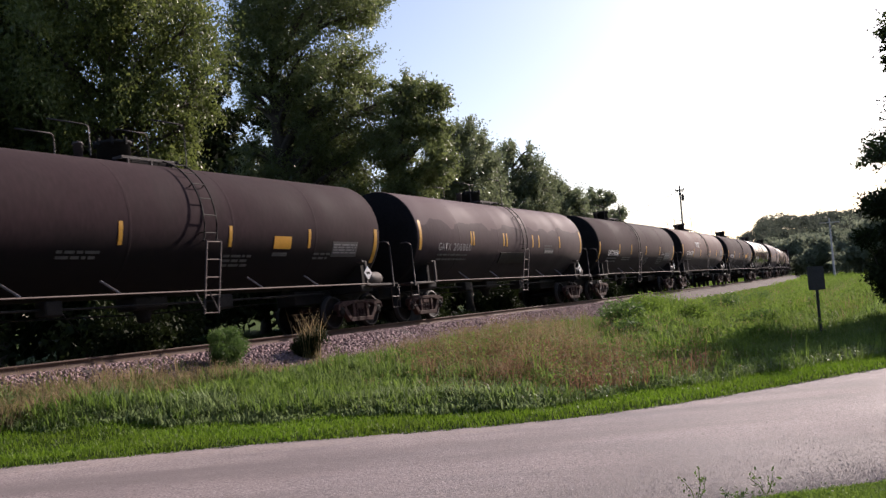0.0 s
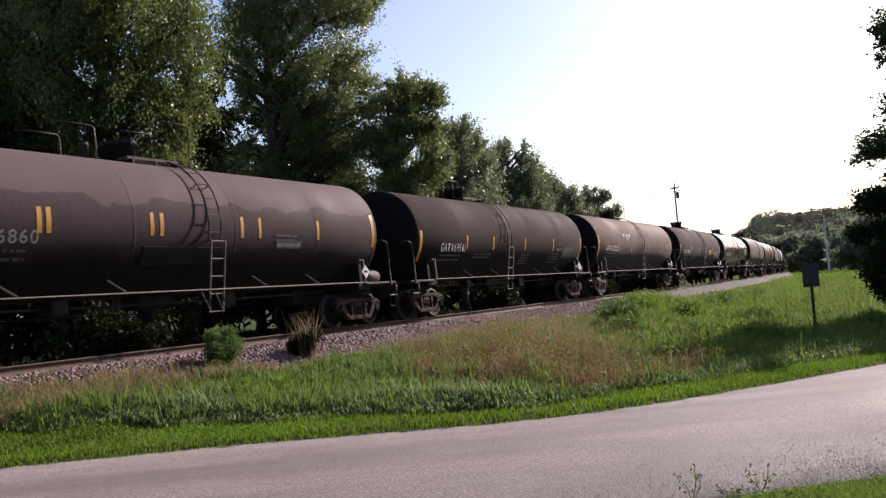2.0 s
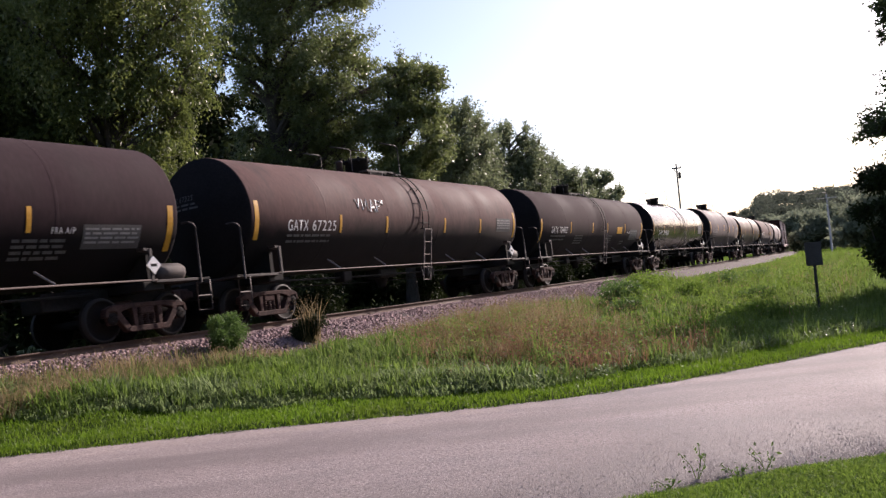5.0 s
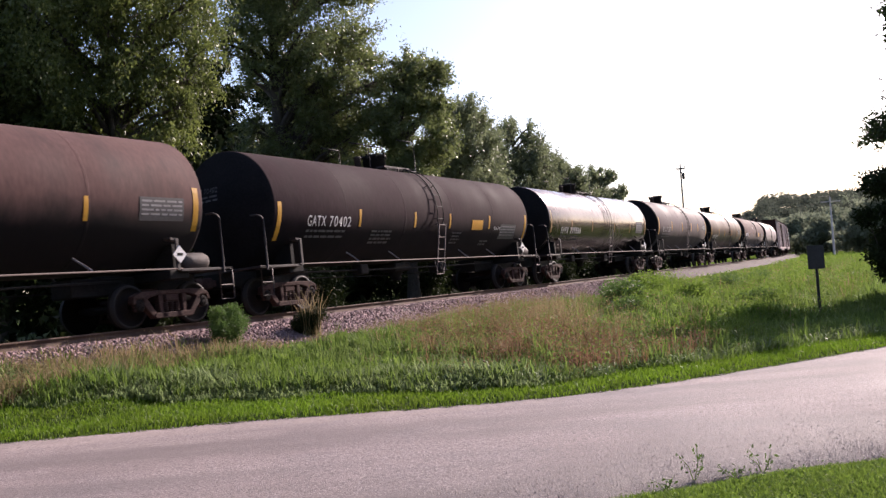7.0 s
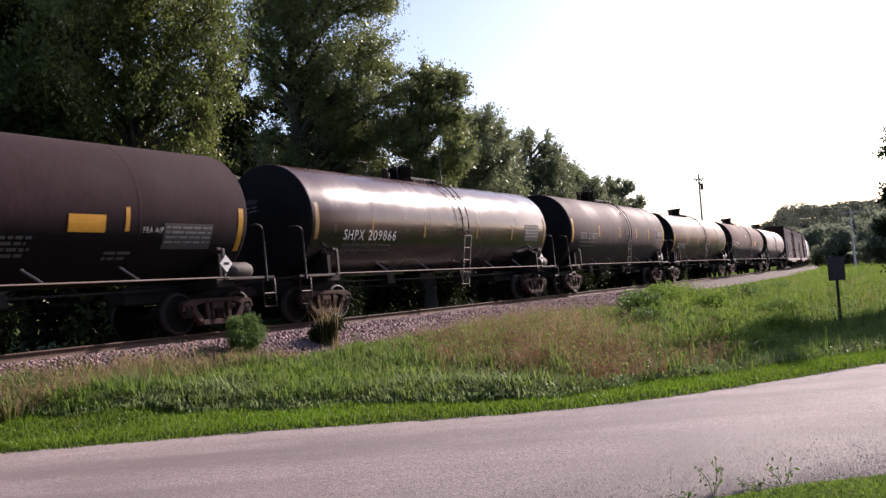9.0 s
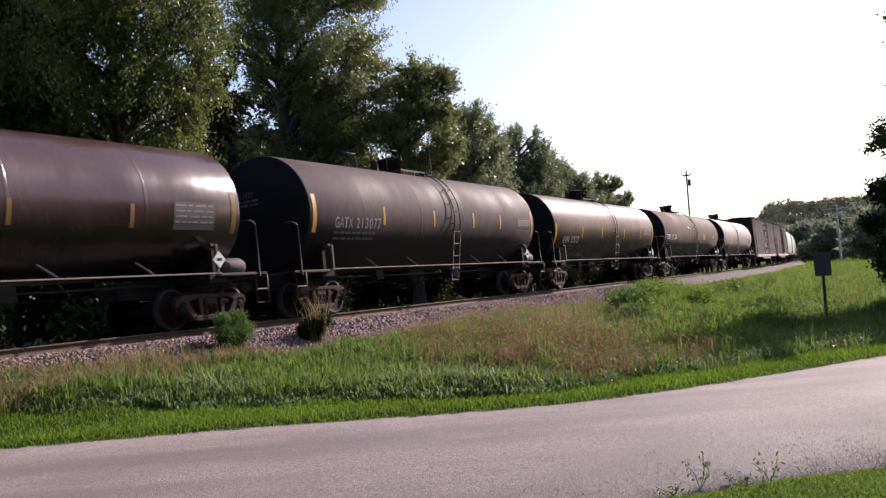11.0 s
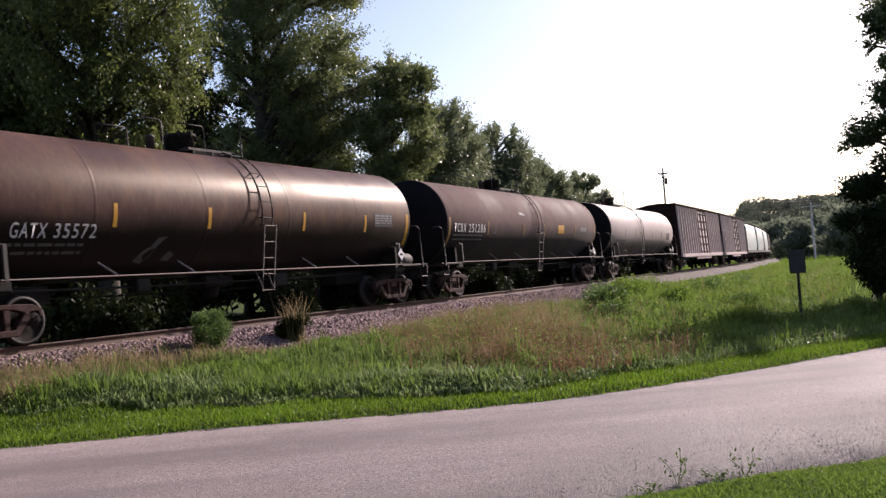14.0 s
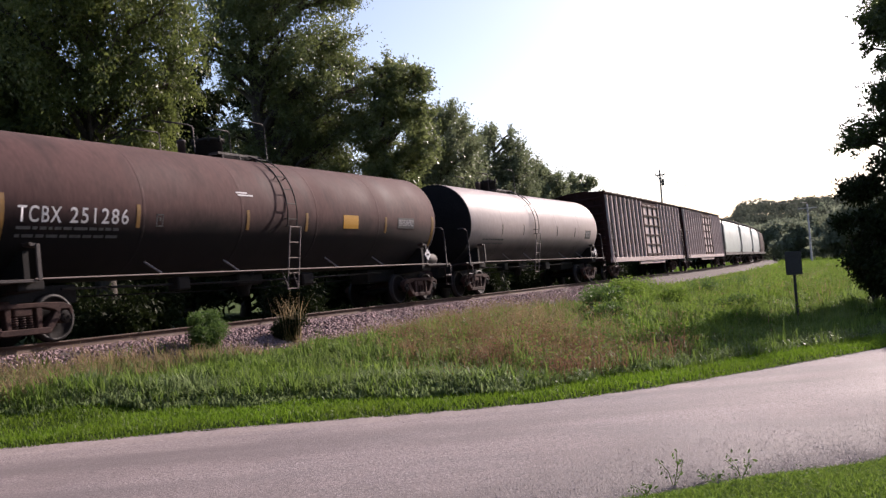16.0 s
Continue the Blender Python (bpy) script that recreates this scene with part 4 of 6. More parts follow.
            part("small_print", text_bars(x0 + 0.05, x1 - 0.05, z, 0.04, M_DULL, rng), pan)
    for x0, x1, z0, z1 in prints:
        for i in range(max(1, round((z1 - z0) / 0.1))):
            part("small_print", text_bars(x0 - shift, x1 - shift - 0.1 * (i % 2), z1 - 0.05 - 0.1 * i, 0.055, M_FADED, rng), car, None, "faded small stencilling")
    for x0, x1, z0, z1, m in notices:
        part("notice", flank_patch(x0, x1, z0, z1, m), car, None, "painted notice panel")
    part("placard", shared("placard", placard_mesh), car, pose(half - 0.8, 0.02, 0), "white diamond placard")
    part("air_reservoir", shared("reservoir", reservoir_mesh), car, pose(half - 0.07, -1.1, 1.33), "pale rounded reservoir")
    if extras:
        extras(car, -shift)
    if swell != 1.0:
        # a fatter shell: all that sits on it moves out with it
        grow = pose(0, 0, TANK_Z + 0.05) @ Matrix.Diagonal((1, swell, swell, 1)) @ pose(0, 0, -TANK_Z)
        for ob in car.children:
            if ob.name.split(".")[0] in ("tank", "shoulder_ladder", "top_platform", "manway", "valve", "guard_rail", "reflective_stripe", "reporting_mark", "car_number", "head_mark", "head_lettering", "small_print", "data_panel", "notice"):
                ob.matrix_basis = grow @ ob.matrix_basis
    return car
CARS = []       # (thing, place on the track at the start)


def graffiti(car, dx):
    """A white spray-painted tag of jagged strokes."""
    strokes = [[(0, 0.34), (0.1, 0.1), (0.2, 0.36)], [(0.32, 0.04), (0.34, 0.34), (0.46, 0.14), (0.56, 0.36), (0.6, 0.02)], [(0.7, 0.0), (0.82, 0.34), (0.95, 0.0)], [(0.74, 0.12), (0.9, 0.13)],
               [(1.04, 0.0), (1.06, 0.36), (1.24, 0.3), (1.2, 0.16), (1.06, 0.16)], [(1.32, 0.26), (1.42, 0.34)], [(1.36, 0.36), (1.4, 0.22)]]
    bm = bmesh.new()
    for st in strokes:
        tube(bm, [tank_point(-3.3 + x, 2.74 + z, 0.0) for x, z in st], 0.026, 5)
    part("spray_tag", to_mesh("spray_tag", bm, M_WHITE), car, pose(dx, 0, 0), "white spray-painted tag")


def dark_plate(car, dx):
    """A dark repair plate hung low on the flank."""
    part("flank_plate", flank_patch(-1.5, 0.8, 1.77, 2.12, M_BLACK, 0.03), car, pose(dx, 0, 0), "dark plate low on the flank")


def square_mark(car, dx):
    for x0, x1, z0, z1 in ((-4.34, -4.31, 2.18, 2.44), (-4.17, -4.14, 2.18, 2.44), (-4.31, -4.17, 2.18, 2.205), (-4.31, -4.17, 2.415, 2.44), (-4.27, -4.21, 2.3, 2.37)):
        part("painted_mark", flank_patch(x0, x1, z0, z1, M_PANEL, nz=1), car, pose(dx, 0, 0))
    for x0, x1, z in ((-1.75, -1.35, 3.02), (-1.7, -1.15, 2.96)):
        part("painted_mark", flank_patch(x0, x1, z, z + 0.035, M_LETTER, nz=1), car, pose(dx, 0, 0))


def fra_words(car, dx):
    part("stencil", flank_text("FRA A/P", 4.7, 5.22, 2.19, 0.12, M_LETTER), car, pose(dx, 0, 0), "white stencilled letters")


def scuff(car, dx):
    """Two chalky scraped patches low on the flank."""
    for name, pts in (("scuff", [(-3.7, 1.5), (-3.45, 1.46), (-3.3, 1.6), (-3.2, 1.82), (-3.0, 1.98), (-3.25, 1.96), (-3.4, 1.78), (-3.55, 1.72)]), ("scuff", [(-2.95, 1.52), (-2.7, 1.5), (-2.62, 1.62), (-2.8, 1.7)])):
        bm = bmesh.new()
        bm.faces.new([bm.verts.new(tank_point(x, z, 0.012)) for x, z in pts])
        part(name, to_mesh(name, bm, M_FADED), car, pose(dx, 0, 0), "chalky scuff mark")


def build_tank_cars():
    D, N = M_YELLOW, M_ORANGE
    dull = "dusty black tank car with amber stripes, stained flanks"
    rows = [
        (14.1, 7.52, P_DARK, dull + " and orange notice", "", 0.72, (-4.6, -1.74, 1.41, 4.33), dict(notices=[(2.95, 3.6, 2.12, 2.42, N), (2.95, 3.5, 1.95, 2.03, M_FADED)], prints=[(-3.17, -2.17, 1.9, 2.06), (1.26, 2.2, 1.68, 2.0), (4.58, 5.3, 1.9, 2.06)], data_panel=(5.35, 6.5, 1.94, 2.33))),
        (31.48, 7.38, P_STREAK, "grey-black tank car with streaked flanks and paired amber stripes", "GATX 206860", 0.51, (-3.97, -3.77, -1.29, -1.02, 1.46, 2.09, 4.38), dict(end_stripe=2.16, shift=-0.25, prints=[(2.67, 3.5, 2.28, 2.46)], mark_z=2.27, mark_h=0.24, mark_at=(-6.28, -3.95), high=True, mark_mat=M_DULL, extras=dark_plate, data_panel=(2.7, 3.7, 2.1, 2.3))),
        (48.85, 7.52, P_DARK, dull, "GATX69541", -1.0, (-4.41, -2.25, 0.69, 3.72), dict(shift=-0.29, prints=[(-3.79, -2.34, 1.85, 2.04), (0.4, 1.3, 1.6, 2.02), (3.42, 4.6, 1.7, 2.06)], extras=lambda car, dx: fra_words(car, dx - 0.5), mark_z=2.2, mark_at=(-6.3, -4.5), data_panel=(4.9, 6.3, 1.85, 2.3))),
        (66.2, 7.56, P_BROWN, "rust-brown grimed tank car with a white spray-painted tag", "GATX 67225", 0.4, (-4.1, -1.75, 1.8, 4.4), dict(end_stripe=1.98, shift=-0.15, extras=graffiti, mark_z=2.33, mark_at=(-6.37, -4.3), data_panel=(5.7, 6.9, 2.18, 2.66))),
        (83.7, 7.61, P_DARK, dull + " and orange notice", "GATX 70402", 0.54, (-3.92, -0.9, 1.35, 4.3), dict(mark_at=(-6.31, -4.34), mark_z=2.27, notices=[(2.95, 3.78, 2.12, 2.45, N)], extras=fra_words, prints=[(-3.26, -2.13, 1.73, 2.08), (1.63, 2.25, 1.64, 2.06), (3.88, 4.52, 1.64, 1.8)], data_panel=(5.25, 6.6, 1.82, 2.33))),
        (101.4, 7.3, P_GLOSS, "glossy black tank car with a bright sheen", "SHPX 209866", 0.26, (-5.0, -2.2, 1.2, 3.9), dict(tape=M_OLDYELLOW, end_stripe=2.06, shift=-0.35, mark_z=2.19, mark_at=(-6.31, -3.75), data_panel=(5.0, 6.2, 2.13, 2.72))),
        (118.5, 7.03, P_GREY, "grey-black tank car with dull stencils and amber stripes", "GATX 213077", 0.11, (-4.16, -1.26, 1.42, 3.52), dict(swell=1.05, end_stripe=2.1, shift=-0.55, high=True, mark_mat=M_DULL, mark_at=(-6.53, -4.3), mark_z=2.36, data_panel=(5.0, 6.2, 2.4, 2.75))),
        (135.3, 7.52, P_TAN, "tan-stained tank car with rusty sheen and amber stripes", "GATX 35572", 0.16, (-4.5, -1.79, 1.73, 4.63), dict(shift=-0.38, extras=scuff, mark_at=(-6.83, -4.9), mark_z=2.07, data_panel=(5.1, 6.1, 2.3, 2.7))),
        (153.2, 8.08, P_BROWN, "brown-black tank car with large white letters and a yellow notice", "TCBX 251286", 0.25, (-4.84, -1.4, 0.95, 4.9), dict(tape=M_OLDYELLOW, shift=-0.1, extras=square_mark, mark_at=(-7.68, -5.08), mark_z=2.36, mark_h=0.3, notices=[(2.65, 3.4, 2.25, 2.62, D)], data_panel=(5.6, 6.6, 2.3, 2.62))),
        (171.4, 7.4, P_WHITE, "chalky white tank car with black underside", "", -1.1, (), dict(end_stripe=0, notices=[(x, x + 0.06, 2.2, 2.6, M_PANEL) for x in (-4.6, -2.4, 1.6, 4.0)], data_panel=(5.6, 6.4, 2.1, 2.5))),
    ]
    for i, (c, half, paint, label, mark, lx, st, kw) in enumerate(rows):
        off = kw.get("shift", 0.0)
        CARS.append((tank_car(c + off, half, paint, label, mark, lx, st, seed=i, **kw), c + off))


def box_car(centre, half, label, door_at, door_w):
    car = thing("boxcar", label, "boxcar", track_pose(centre), "boxcars of the train")
    y, z0, z1 = 1.46, 1.0, 4.58
    bm = bmesh.new()
    box(bm, -half, half, -y, y, z0, z1)
    part("body", to_mesh("body", bm, P_BOX), car)
    bm = bmesh.new()
    slab(bm, [(-half - 0.05, z1), (half + 0.05, z1), (half + 0.05, z1 + 0.06), (-half - 0.05, z1 + 0.06)], -y - 0.08, y + 0.08)
    slab(bm, [(-half, z1 + 0.06), (half, z1 + 0.06), (half, z1 + 0.2), (-half, z1 + 0.2)], -0.5, 0.5)
    vs = [[bm.verts.new((x, yy, zz)) for yy, zz in ((-y - 0.05, z1 + 0.05), (-0.4, z1 + 0.2), (0.4, z1 + 0.2), (y + 0.05, z1 + 0.05))] for x in (-half, half)]
    for k in range(3):
        bm.faces.new((vs[0][k], vs[0][k + 1], vs[1][k + 1], vs[1][k]))
    bm.faces.new(vs[0])
    bm.faces.new(vs[1])
    for i in range(14):
        x = -half + 0.6 + i * (2 * half - 1.2) / 13
        box(bm, x - 0.04, x + 0.04, -1.4, 1.4, z1 + 0.1, z1 + 0.15)
    part("roof", to_mesh("roof", bm, P_BOX), car)
    bm = bmesh.new()
    rib_prof = [(-0.12, 0.0), (-0.075, -0.11), (0.075, -0.11), (0.12, 0.0)]
    vs = [[bm.verts.new((a, -y + b + 0.005, z)) for a, b in rib_prof] for z in (z0 + 0.1, z1 - 0.12)]
    for k in range(3):
        bm.faces.new((vs[0][k], vs[0][k + 1], vs[1][k + 1], vs[1][k]))
    bm.faces.new(vs[0])
    bm.faces.new(vs[1])
    bmesh.ops.recalc_face_normals(bm, faces=bm.faces)
    rib = to_mesh("side_rib", bm, P_RIB)
    for a, b in ((-half + 0.25, door_at - door_w - 0.25), (door_at + door_w + 0.25, half - 0.25)):
        k = max(3, round((b - a) / 0.82))
        for i in range(k):
            part("side_rib", rib, car, pose(a + (b - a) * i / (k - 1), 0, 0))
    bm = bmesh.new()
    box(bm, -door_w, door_w, -y - 0.06, -y + 0.01, z0 + 0.15, z1 - 0.3, bevel=0.01)
    door = part("door", to_mesh("door", bm, P_RIB), car, pose(door_at, 0, 0), "pale flaking sliding door with dark frames")
    bm = bmesh.new()
    box(bm, -door_w + 0.02, door_w - 0.02, -y - 0.12, -y - 0.05, 0, 0.11, bevel=0.015)
    rib = to_mesh("door_rib", bm, P_BOX)
    for i in range(6):
        part("door_rib", rib, door, pose(0, 0, z0 + 0.2 + i * (z1 - z0 - 0.65) / 5))
    bm = bmesh.new()
    box(bm, -0.07, 0.07, -y - 0.13, -y - 0.05, z0 + 0.15, z1 - 0.3, bevel=0.015)
    bar = to_mesh("door_frame", bm, P_BOX)
    for x in (-door_w + 0.07, -door_w * 0.3, door_w * 0.35, door_w - 0.07):
        part("door_frame", bar, door, pose(x, 0, 0))
    bm = bmesh.new()
    box(bm, -half, half, -y - 0.12, -y + 0.03, z0 - 0.12, z0 + 0.12, bevel=0.01)
    box(bm, -half * 0.35, half * 0.35, -y - 0.05, -y + 0.03, z0 - 0.3, z0 - 0.1, bevel=0.01)
    part("side_sill", to_mesh("side_sill", bm, P_RIB), car)
    bm = bmesh.new()
    box(bm, -half - 0.09, -half + 0.01, -1.3, 1.3, 0, 0.14, bevel=0.03)
    rib = to_mesh("end_rib", bm, P_BOX)
    for i in range(8):
        part("end_rib", rib, car, pose(0, 0, z0 + 0.3 + i * 0.42))
    for d in (-1, 1):
        bm = bmesh.new()
        x = d * (half - 0.32)
        for o in (-0.2, 0.2):
            tube(bm, [(x + o, -y - 0.16, 0.6), (x + o, -y - 0.16, 3.0)], 0.018, 5)
        for i in range(7):
            tube(bm, [(x - 0.2, -y - 0.16, 0.62 + i * 0.38), (x + 0.2, -y - 0.16, 0.62 + i * 0.38)], 0.015, 5)
        part("ladder", to_mesh("ladder", bm, M_GREYSTEEL), car)
        bm = bmesh.new()
        box(bm, *sorted((d * (half - 3), d * (half + 0.35))), -0.3, 0.3, 0.72, 1.05, bevel=0.02)
        part("centre_sill", to_mesh("centre_sill", bm, M_BLACK), car)
        part("coupler", shared("coupler", coupler_mesh), car, pose(d * (half + 0.1), 0, 0, 0, 0, 0 if d > 0 else 180))
        add_truck(car, d * (half - 1.75))
    CARS.append((car, centre))


def hopper_car(centre, half, paint, label):
    car = thing("covered_hopper_car", label, "hopper car", track_pose(centre), "hopper cars of the train")
    y, z0, z1 = 1.52, 1.25, 4.3
    prof = [(-y + 0.12, z0), (-y, z0 + 0.5), (-y - 0.02, 2.8), (-y + 0.06, 3.9), (-y + 0.35, z1), (-0.4, z1 + 0.22), (0.4, z1 + 0.22), (y - 0.35, z1), (y - 0.06, 3.9), (y + 0.02, 2.8), (y, z0 + 0.5), (y - 0.12, z0)]
    bm = bmesh.new()
    rings = [[bm.verts.new((x, a, b)) for a, b in prof] for x in (-half + 0.5, half - 0.5)]
    n = len(prof)
    for k in range(n):
        f = bm.faces.new((rings[0][k], rings[0][(k + 1) % n], rings[1][(k + 1) % n], rings[1][k]))
        f.smooth = True
    bm.faces.new(rings[0])
    bm.faces.new(rings[1])
    bmesh.ops.recalc_face_normals(bm, faces=bm.faces)
    for e in bm.edges:
        e.smooth = e.calc_face_angle(0) < radians(40)
    part("body", to_mesh("body", bm, paint), car)
    bm = bmesh.new()
    box(bm, -half, half, -1.56, -1.44, 1.0, 1.28, bevel=0.01)
    box(bm, -half, half, 1.44, 1.56, 1.0, 1.28, bevel=0.01)
    for d in (-1, 1):
        box(bm, *sorted((d * (half - 0.5), d * half)), -1.5, 1.5, 1.0, 1.1)
        for yy in (-1.5, 1.5):
            box(bm, d * half - 0.05, d * half + 0.05, yy - 0.05, yy + 0.05, 1.0, 4.2)
            tube(bm, [(d * half, yy, 3.9), (d * (half - 0.6), yy, 4.2)], 0.03, 5)
    part("frame", to_mesh("frame", bm, M_GREYSTEEL), car)
    bm = bmesh.new()
    box(bm, -half + 0.2, half - 0.2, -0.2, 0.2, z1 + 0.25, z1 + 0.29)
    board = to_mesh("roof_walk", bm, M_GREYSTEEL)
    for yy in (-0.9, 0.9):
        part("roof_walk", board, car, pose(0, yy, 0))
    bm = bmesh.new()
    box(bm, -0.04, 0.04, -y - 0.055, -y + 0.03, z0 + 0.3, 3.85, bevel=0.01)
    post = to_mesh("side_post", bm, paint)
    for x in (-half + 0.55, half - 0.55):
        part("side_post", post, car, pose(x, 0, 0))
    for i in (-1, 0, 1):
        bm = bmesh.new()
        c = i * half * 0.52
        vs = [bm.verts.new(p) for p in ((c - 1.6, -1.3, z0), (c + 1.6, -1.3, z0), (c + 1.6, 1.3, z0), (c - 1.6, 1.3, z0), (c - 0.4, -0.5, 0.4), (c + 0.4, -0.5, 0.4), (c + 0.4, 0.5, 0.4), (c - 0.4, 0.5, 0.4))]
        for f in ((0, 1, 5, 4), (1, 2, 6, 5), (2, 3, 7, 6), (3, 0, 4, 7), (4, 5, 6, 7), (3, 2, 1, 0)):
            bm.faces.new([vs[k] for k in f])
        part("discharge_bay", to_mesh("discharge_bay", bm, M_BLACK), car)
    for d in (-1, 1):
        part("coupler", shared("coupler", coupler_mesh), car, pose(d * (half + 0.1), 0, 0, 0, 0, 0 if d > 0 else 180))
        add_truck(car, d * (half - 1.5))
    CARS.append((car, centre))


build_tank_cars()
box_car(190.1, 9.3, "weathered red-brown ribbed boxcar with pale flaking ribs coloured as if sunlit", 0.45, 2.0)
box_car(210.2, 9.2, "weathered red-brown boxcar with a pale pink door", 1.0, 2.1)
for c in (227.9, 242.5, 257.1):
    hopper_car(c, 7.05, P_HOPPER, "pale grey covered hopper car with rounded sides")
hopper_car(272.0, 7.4, P_BOX, "dull red-brown covered hopper car")


def motions():
    times = [i * 0.5 for i in range(33)]
    for car, s0 in CARS:
        walk(car, [(t, track_pose(s0 - SPEED * t)) for t in times])
    step = 2 / FPS
    turn = math.degrees(SPEED * step / 0.457)
    for ob, dx in WHEELSETS:
        walk(ob, [(i * step, pose(dx, 0, 0.457, 0, -turn * i, 0)) for i in range(241)])

# ---- plants ----


def leaf_cloud(P, size, rng, up=0.3, long=1.5, hang=0.35):
    """Small folded leaves at the points P: verts and quads."""
    n = len(P)
    d = rng.normal(size=(n, 3))
    d[:, 2] -= hang
    d /= np.linalg.norm(d, axis=1)[:, None]
    nn = rng.normal(size=(n, 3)) + np.array([0, 0, up])
    side = np.cross(d, nn)
    side /= np.maximum(np.linalg.norm(side, axis=1), 1e-6)[:, None]
    nrm = np.cross(side, d)
    s = size * rng.uniform(0.65, 1.3, (n, 1))
    V = np.stack([P, P + d * s * 0.5 * long + side * s * 0.42 + nrm * s * 0.12, P + d * s * long, P + d * s * 0.45 * long - side * s * 0.42 + nrm * s * 0.12], 1).reshape(-1, 3)
    F = np.arange(4 * n).reshape(n, 4)
    return V, F


def small_leaves(P, size, rng, hang=0.35, long=1.5):
    """Plain three-cornered leaves for crowns seen from afar; size may differ from leaf to leaf."""
    n = len(P)
    d = rng.normal(size=(n, 3))
    d[:, 2] -= hang
    d /= np.linalg.norm(d, axis=1)[:, None]
    side = np.cross(d, rng.normal(size=(n, 3)))
    side /= np.maximum(np.linalg.norm(side, axis=1), 1e-6)[:, None]
    s = (np.asarray(size) * rng.uniform(0.65, 1.35, n))[:, None]
    V = np.stack([P - side * s * 0.46, P + side * s * 0.46, P + d * s * long], 1).reshape(-1, 3)
    return V, np.arange(3 * n).reshape(n, 3)


def clumps(centres, radii, count, rng, flat=0.8):
    """Points scattered through clumps, denser towards their skins."""
    w = radii ** 2 / (radii ** 2).sum()
    k = rng.choice(len(centres), count, p=w)
    d = rng.normal(size=(count, 3))
    d /= np.linalg.norm(d, axis=1)[:, None]
    r = radii[k] * rng.uniform(0.25, 1.0, count) ** 0.6 * rng.uniform(0.75, 1.2, count)
    d[:, 2] *= flat
    return centres[k] + d * r[:, None]


def tree(x, y, height, spread, leaves, size, mat, seed, base=0.25, label="", lean=(0, 0), droop=0.0, top=0.6, name="tree", category="tree", clump=0.2):
    """A tapered trunk with limbs and branches, and a crown of many small leaves in uneven clumps."""
    rng = np.random.default_rng(seed)
    z = float(ground_z(x, y)) - 0.1
    ob = thing(name, label, category, pose(x, y, z), "trees")
    bm = bmesh.new()
    r0 = 0.022 * height + 0.05
    pts, rad = [], []
    for i in range(9):
        k = i / 8
        pts.append(Vector((lean[0] * k * k + 0.25 * math.sin(3 * k + seed), lean[1] * k * k + 0.25 * math.sin(2.3 * k + 2 * seed), height * 0.86 * k)))
        rad.append(r0 * (1 - 0.85 * k) * (1.35 if i == 0 else 1))
    tube(bm, pts, rad, 8)
    cen, rd = [], []
    limbs = int(10 + height * 0.9)
    for i in range(limbs):
        k = base + (0.97 - base) * (i + rng.uniform(0, 0.8)) / limbs
        j = min(int(k * 8), 7)
        p = pts[j].lerp(pts[j + 1], k * 8 - j)
        a = i * 2.4 + rng.uniform(-0.5, 0.5)
        prof = math.sin(math.pi * min(1, (k - base + 0.18) / (1.1 - base)) ** top)
        ln = spread * max(0.25, prof) * rng.uniform(0.6, 1.12)
        el = rng.uniform(0.15, 0.75)
        d = Vector((math.cos(a) * math.cos(el), math.sin(a) * math.cos(el), math.sin(el)))
        q = [p]
        for m in range(1, 5):
            q.append(p + d * ln * m / 4 + Vector((rng.normal(0, 0.12), rng.normal(0, 0.12), 0.10 * math.sin(m) - droop * (m / 4) ** 2 * ln * 0.4)))
        tube(bm, q, [r0 * 0.42 * (1 - 0.2 * m) * (1 - 0.4 * k) for m in range(5)], 5)
        for m in (2, 3, 4):
            for b in range(2):
                e = q[m] + Vector(rng.normal(0, 1, 3)) * spread * 0.16 + Vector((0, 0, 0.2 - droop * 0.8))
                tube(bm, [q[m], q[m].lerp(e, 0.5) + Vector((0, 0, 0.08)), e], [r0 * 0.16, r0 * 0.1, 0.012], 4)
                cen.append(e)
                rd.append(spread * clump * rng.uniform(0.55, 1.25))
        cen.append(q[4])
        rd.append(spread * clump * rng.uniform(0.7, 1.2))
    cen.append(pts[-1] + Vector((0, 0, height * 0.06)))
    rd.append(spread * clump)
    part("trunk", to_mesh("trunk", bm, M_BARK, True), ob, None, "grey-brown bark")
    P = clumps(np.array([c[:] for c in cen]), np.array(rd), leaves, rng)
    P = P[P[:, 2] > 0.15]
    V, F = small_leaves(P, size * 1.25, rng)
    part("crown", arrays("crown", V, F, mat), ob)
    return ob


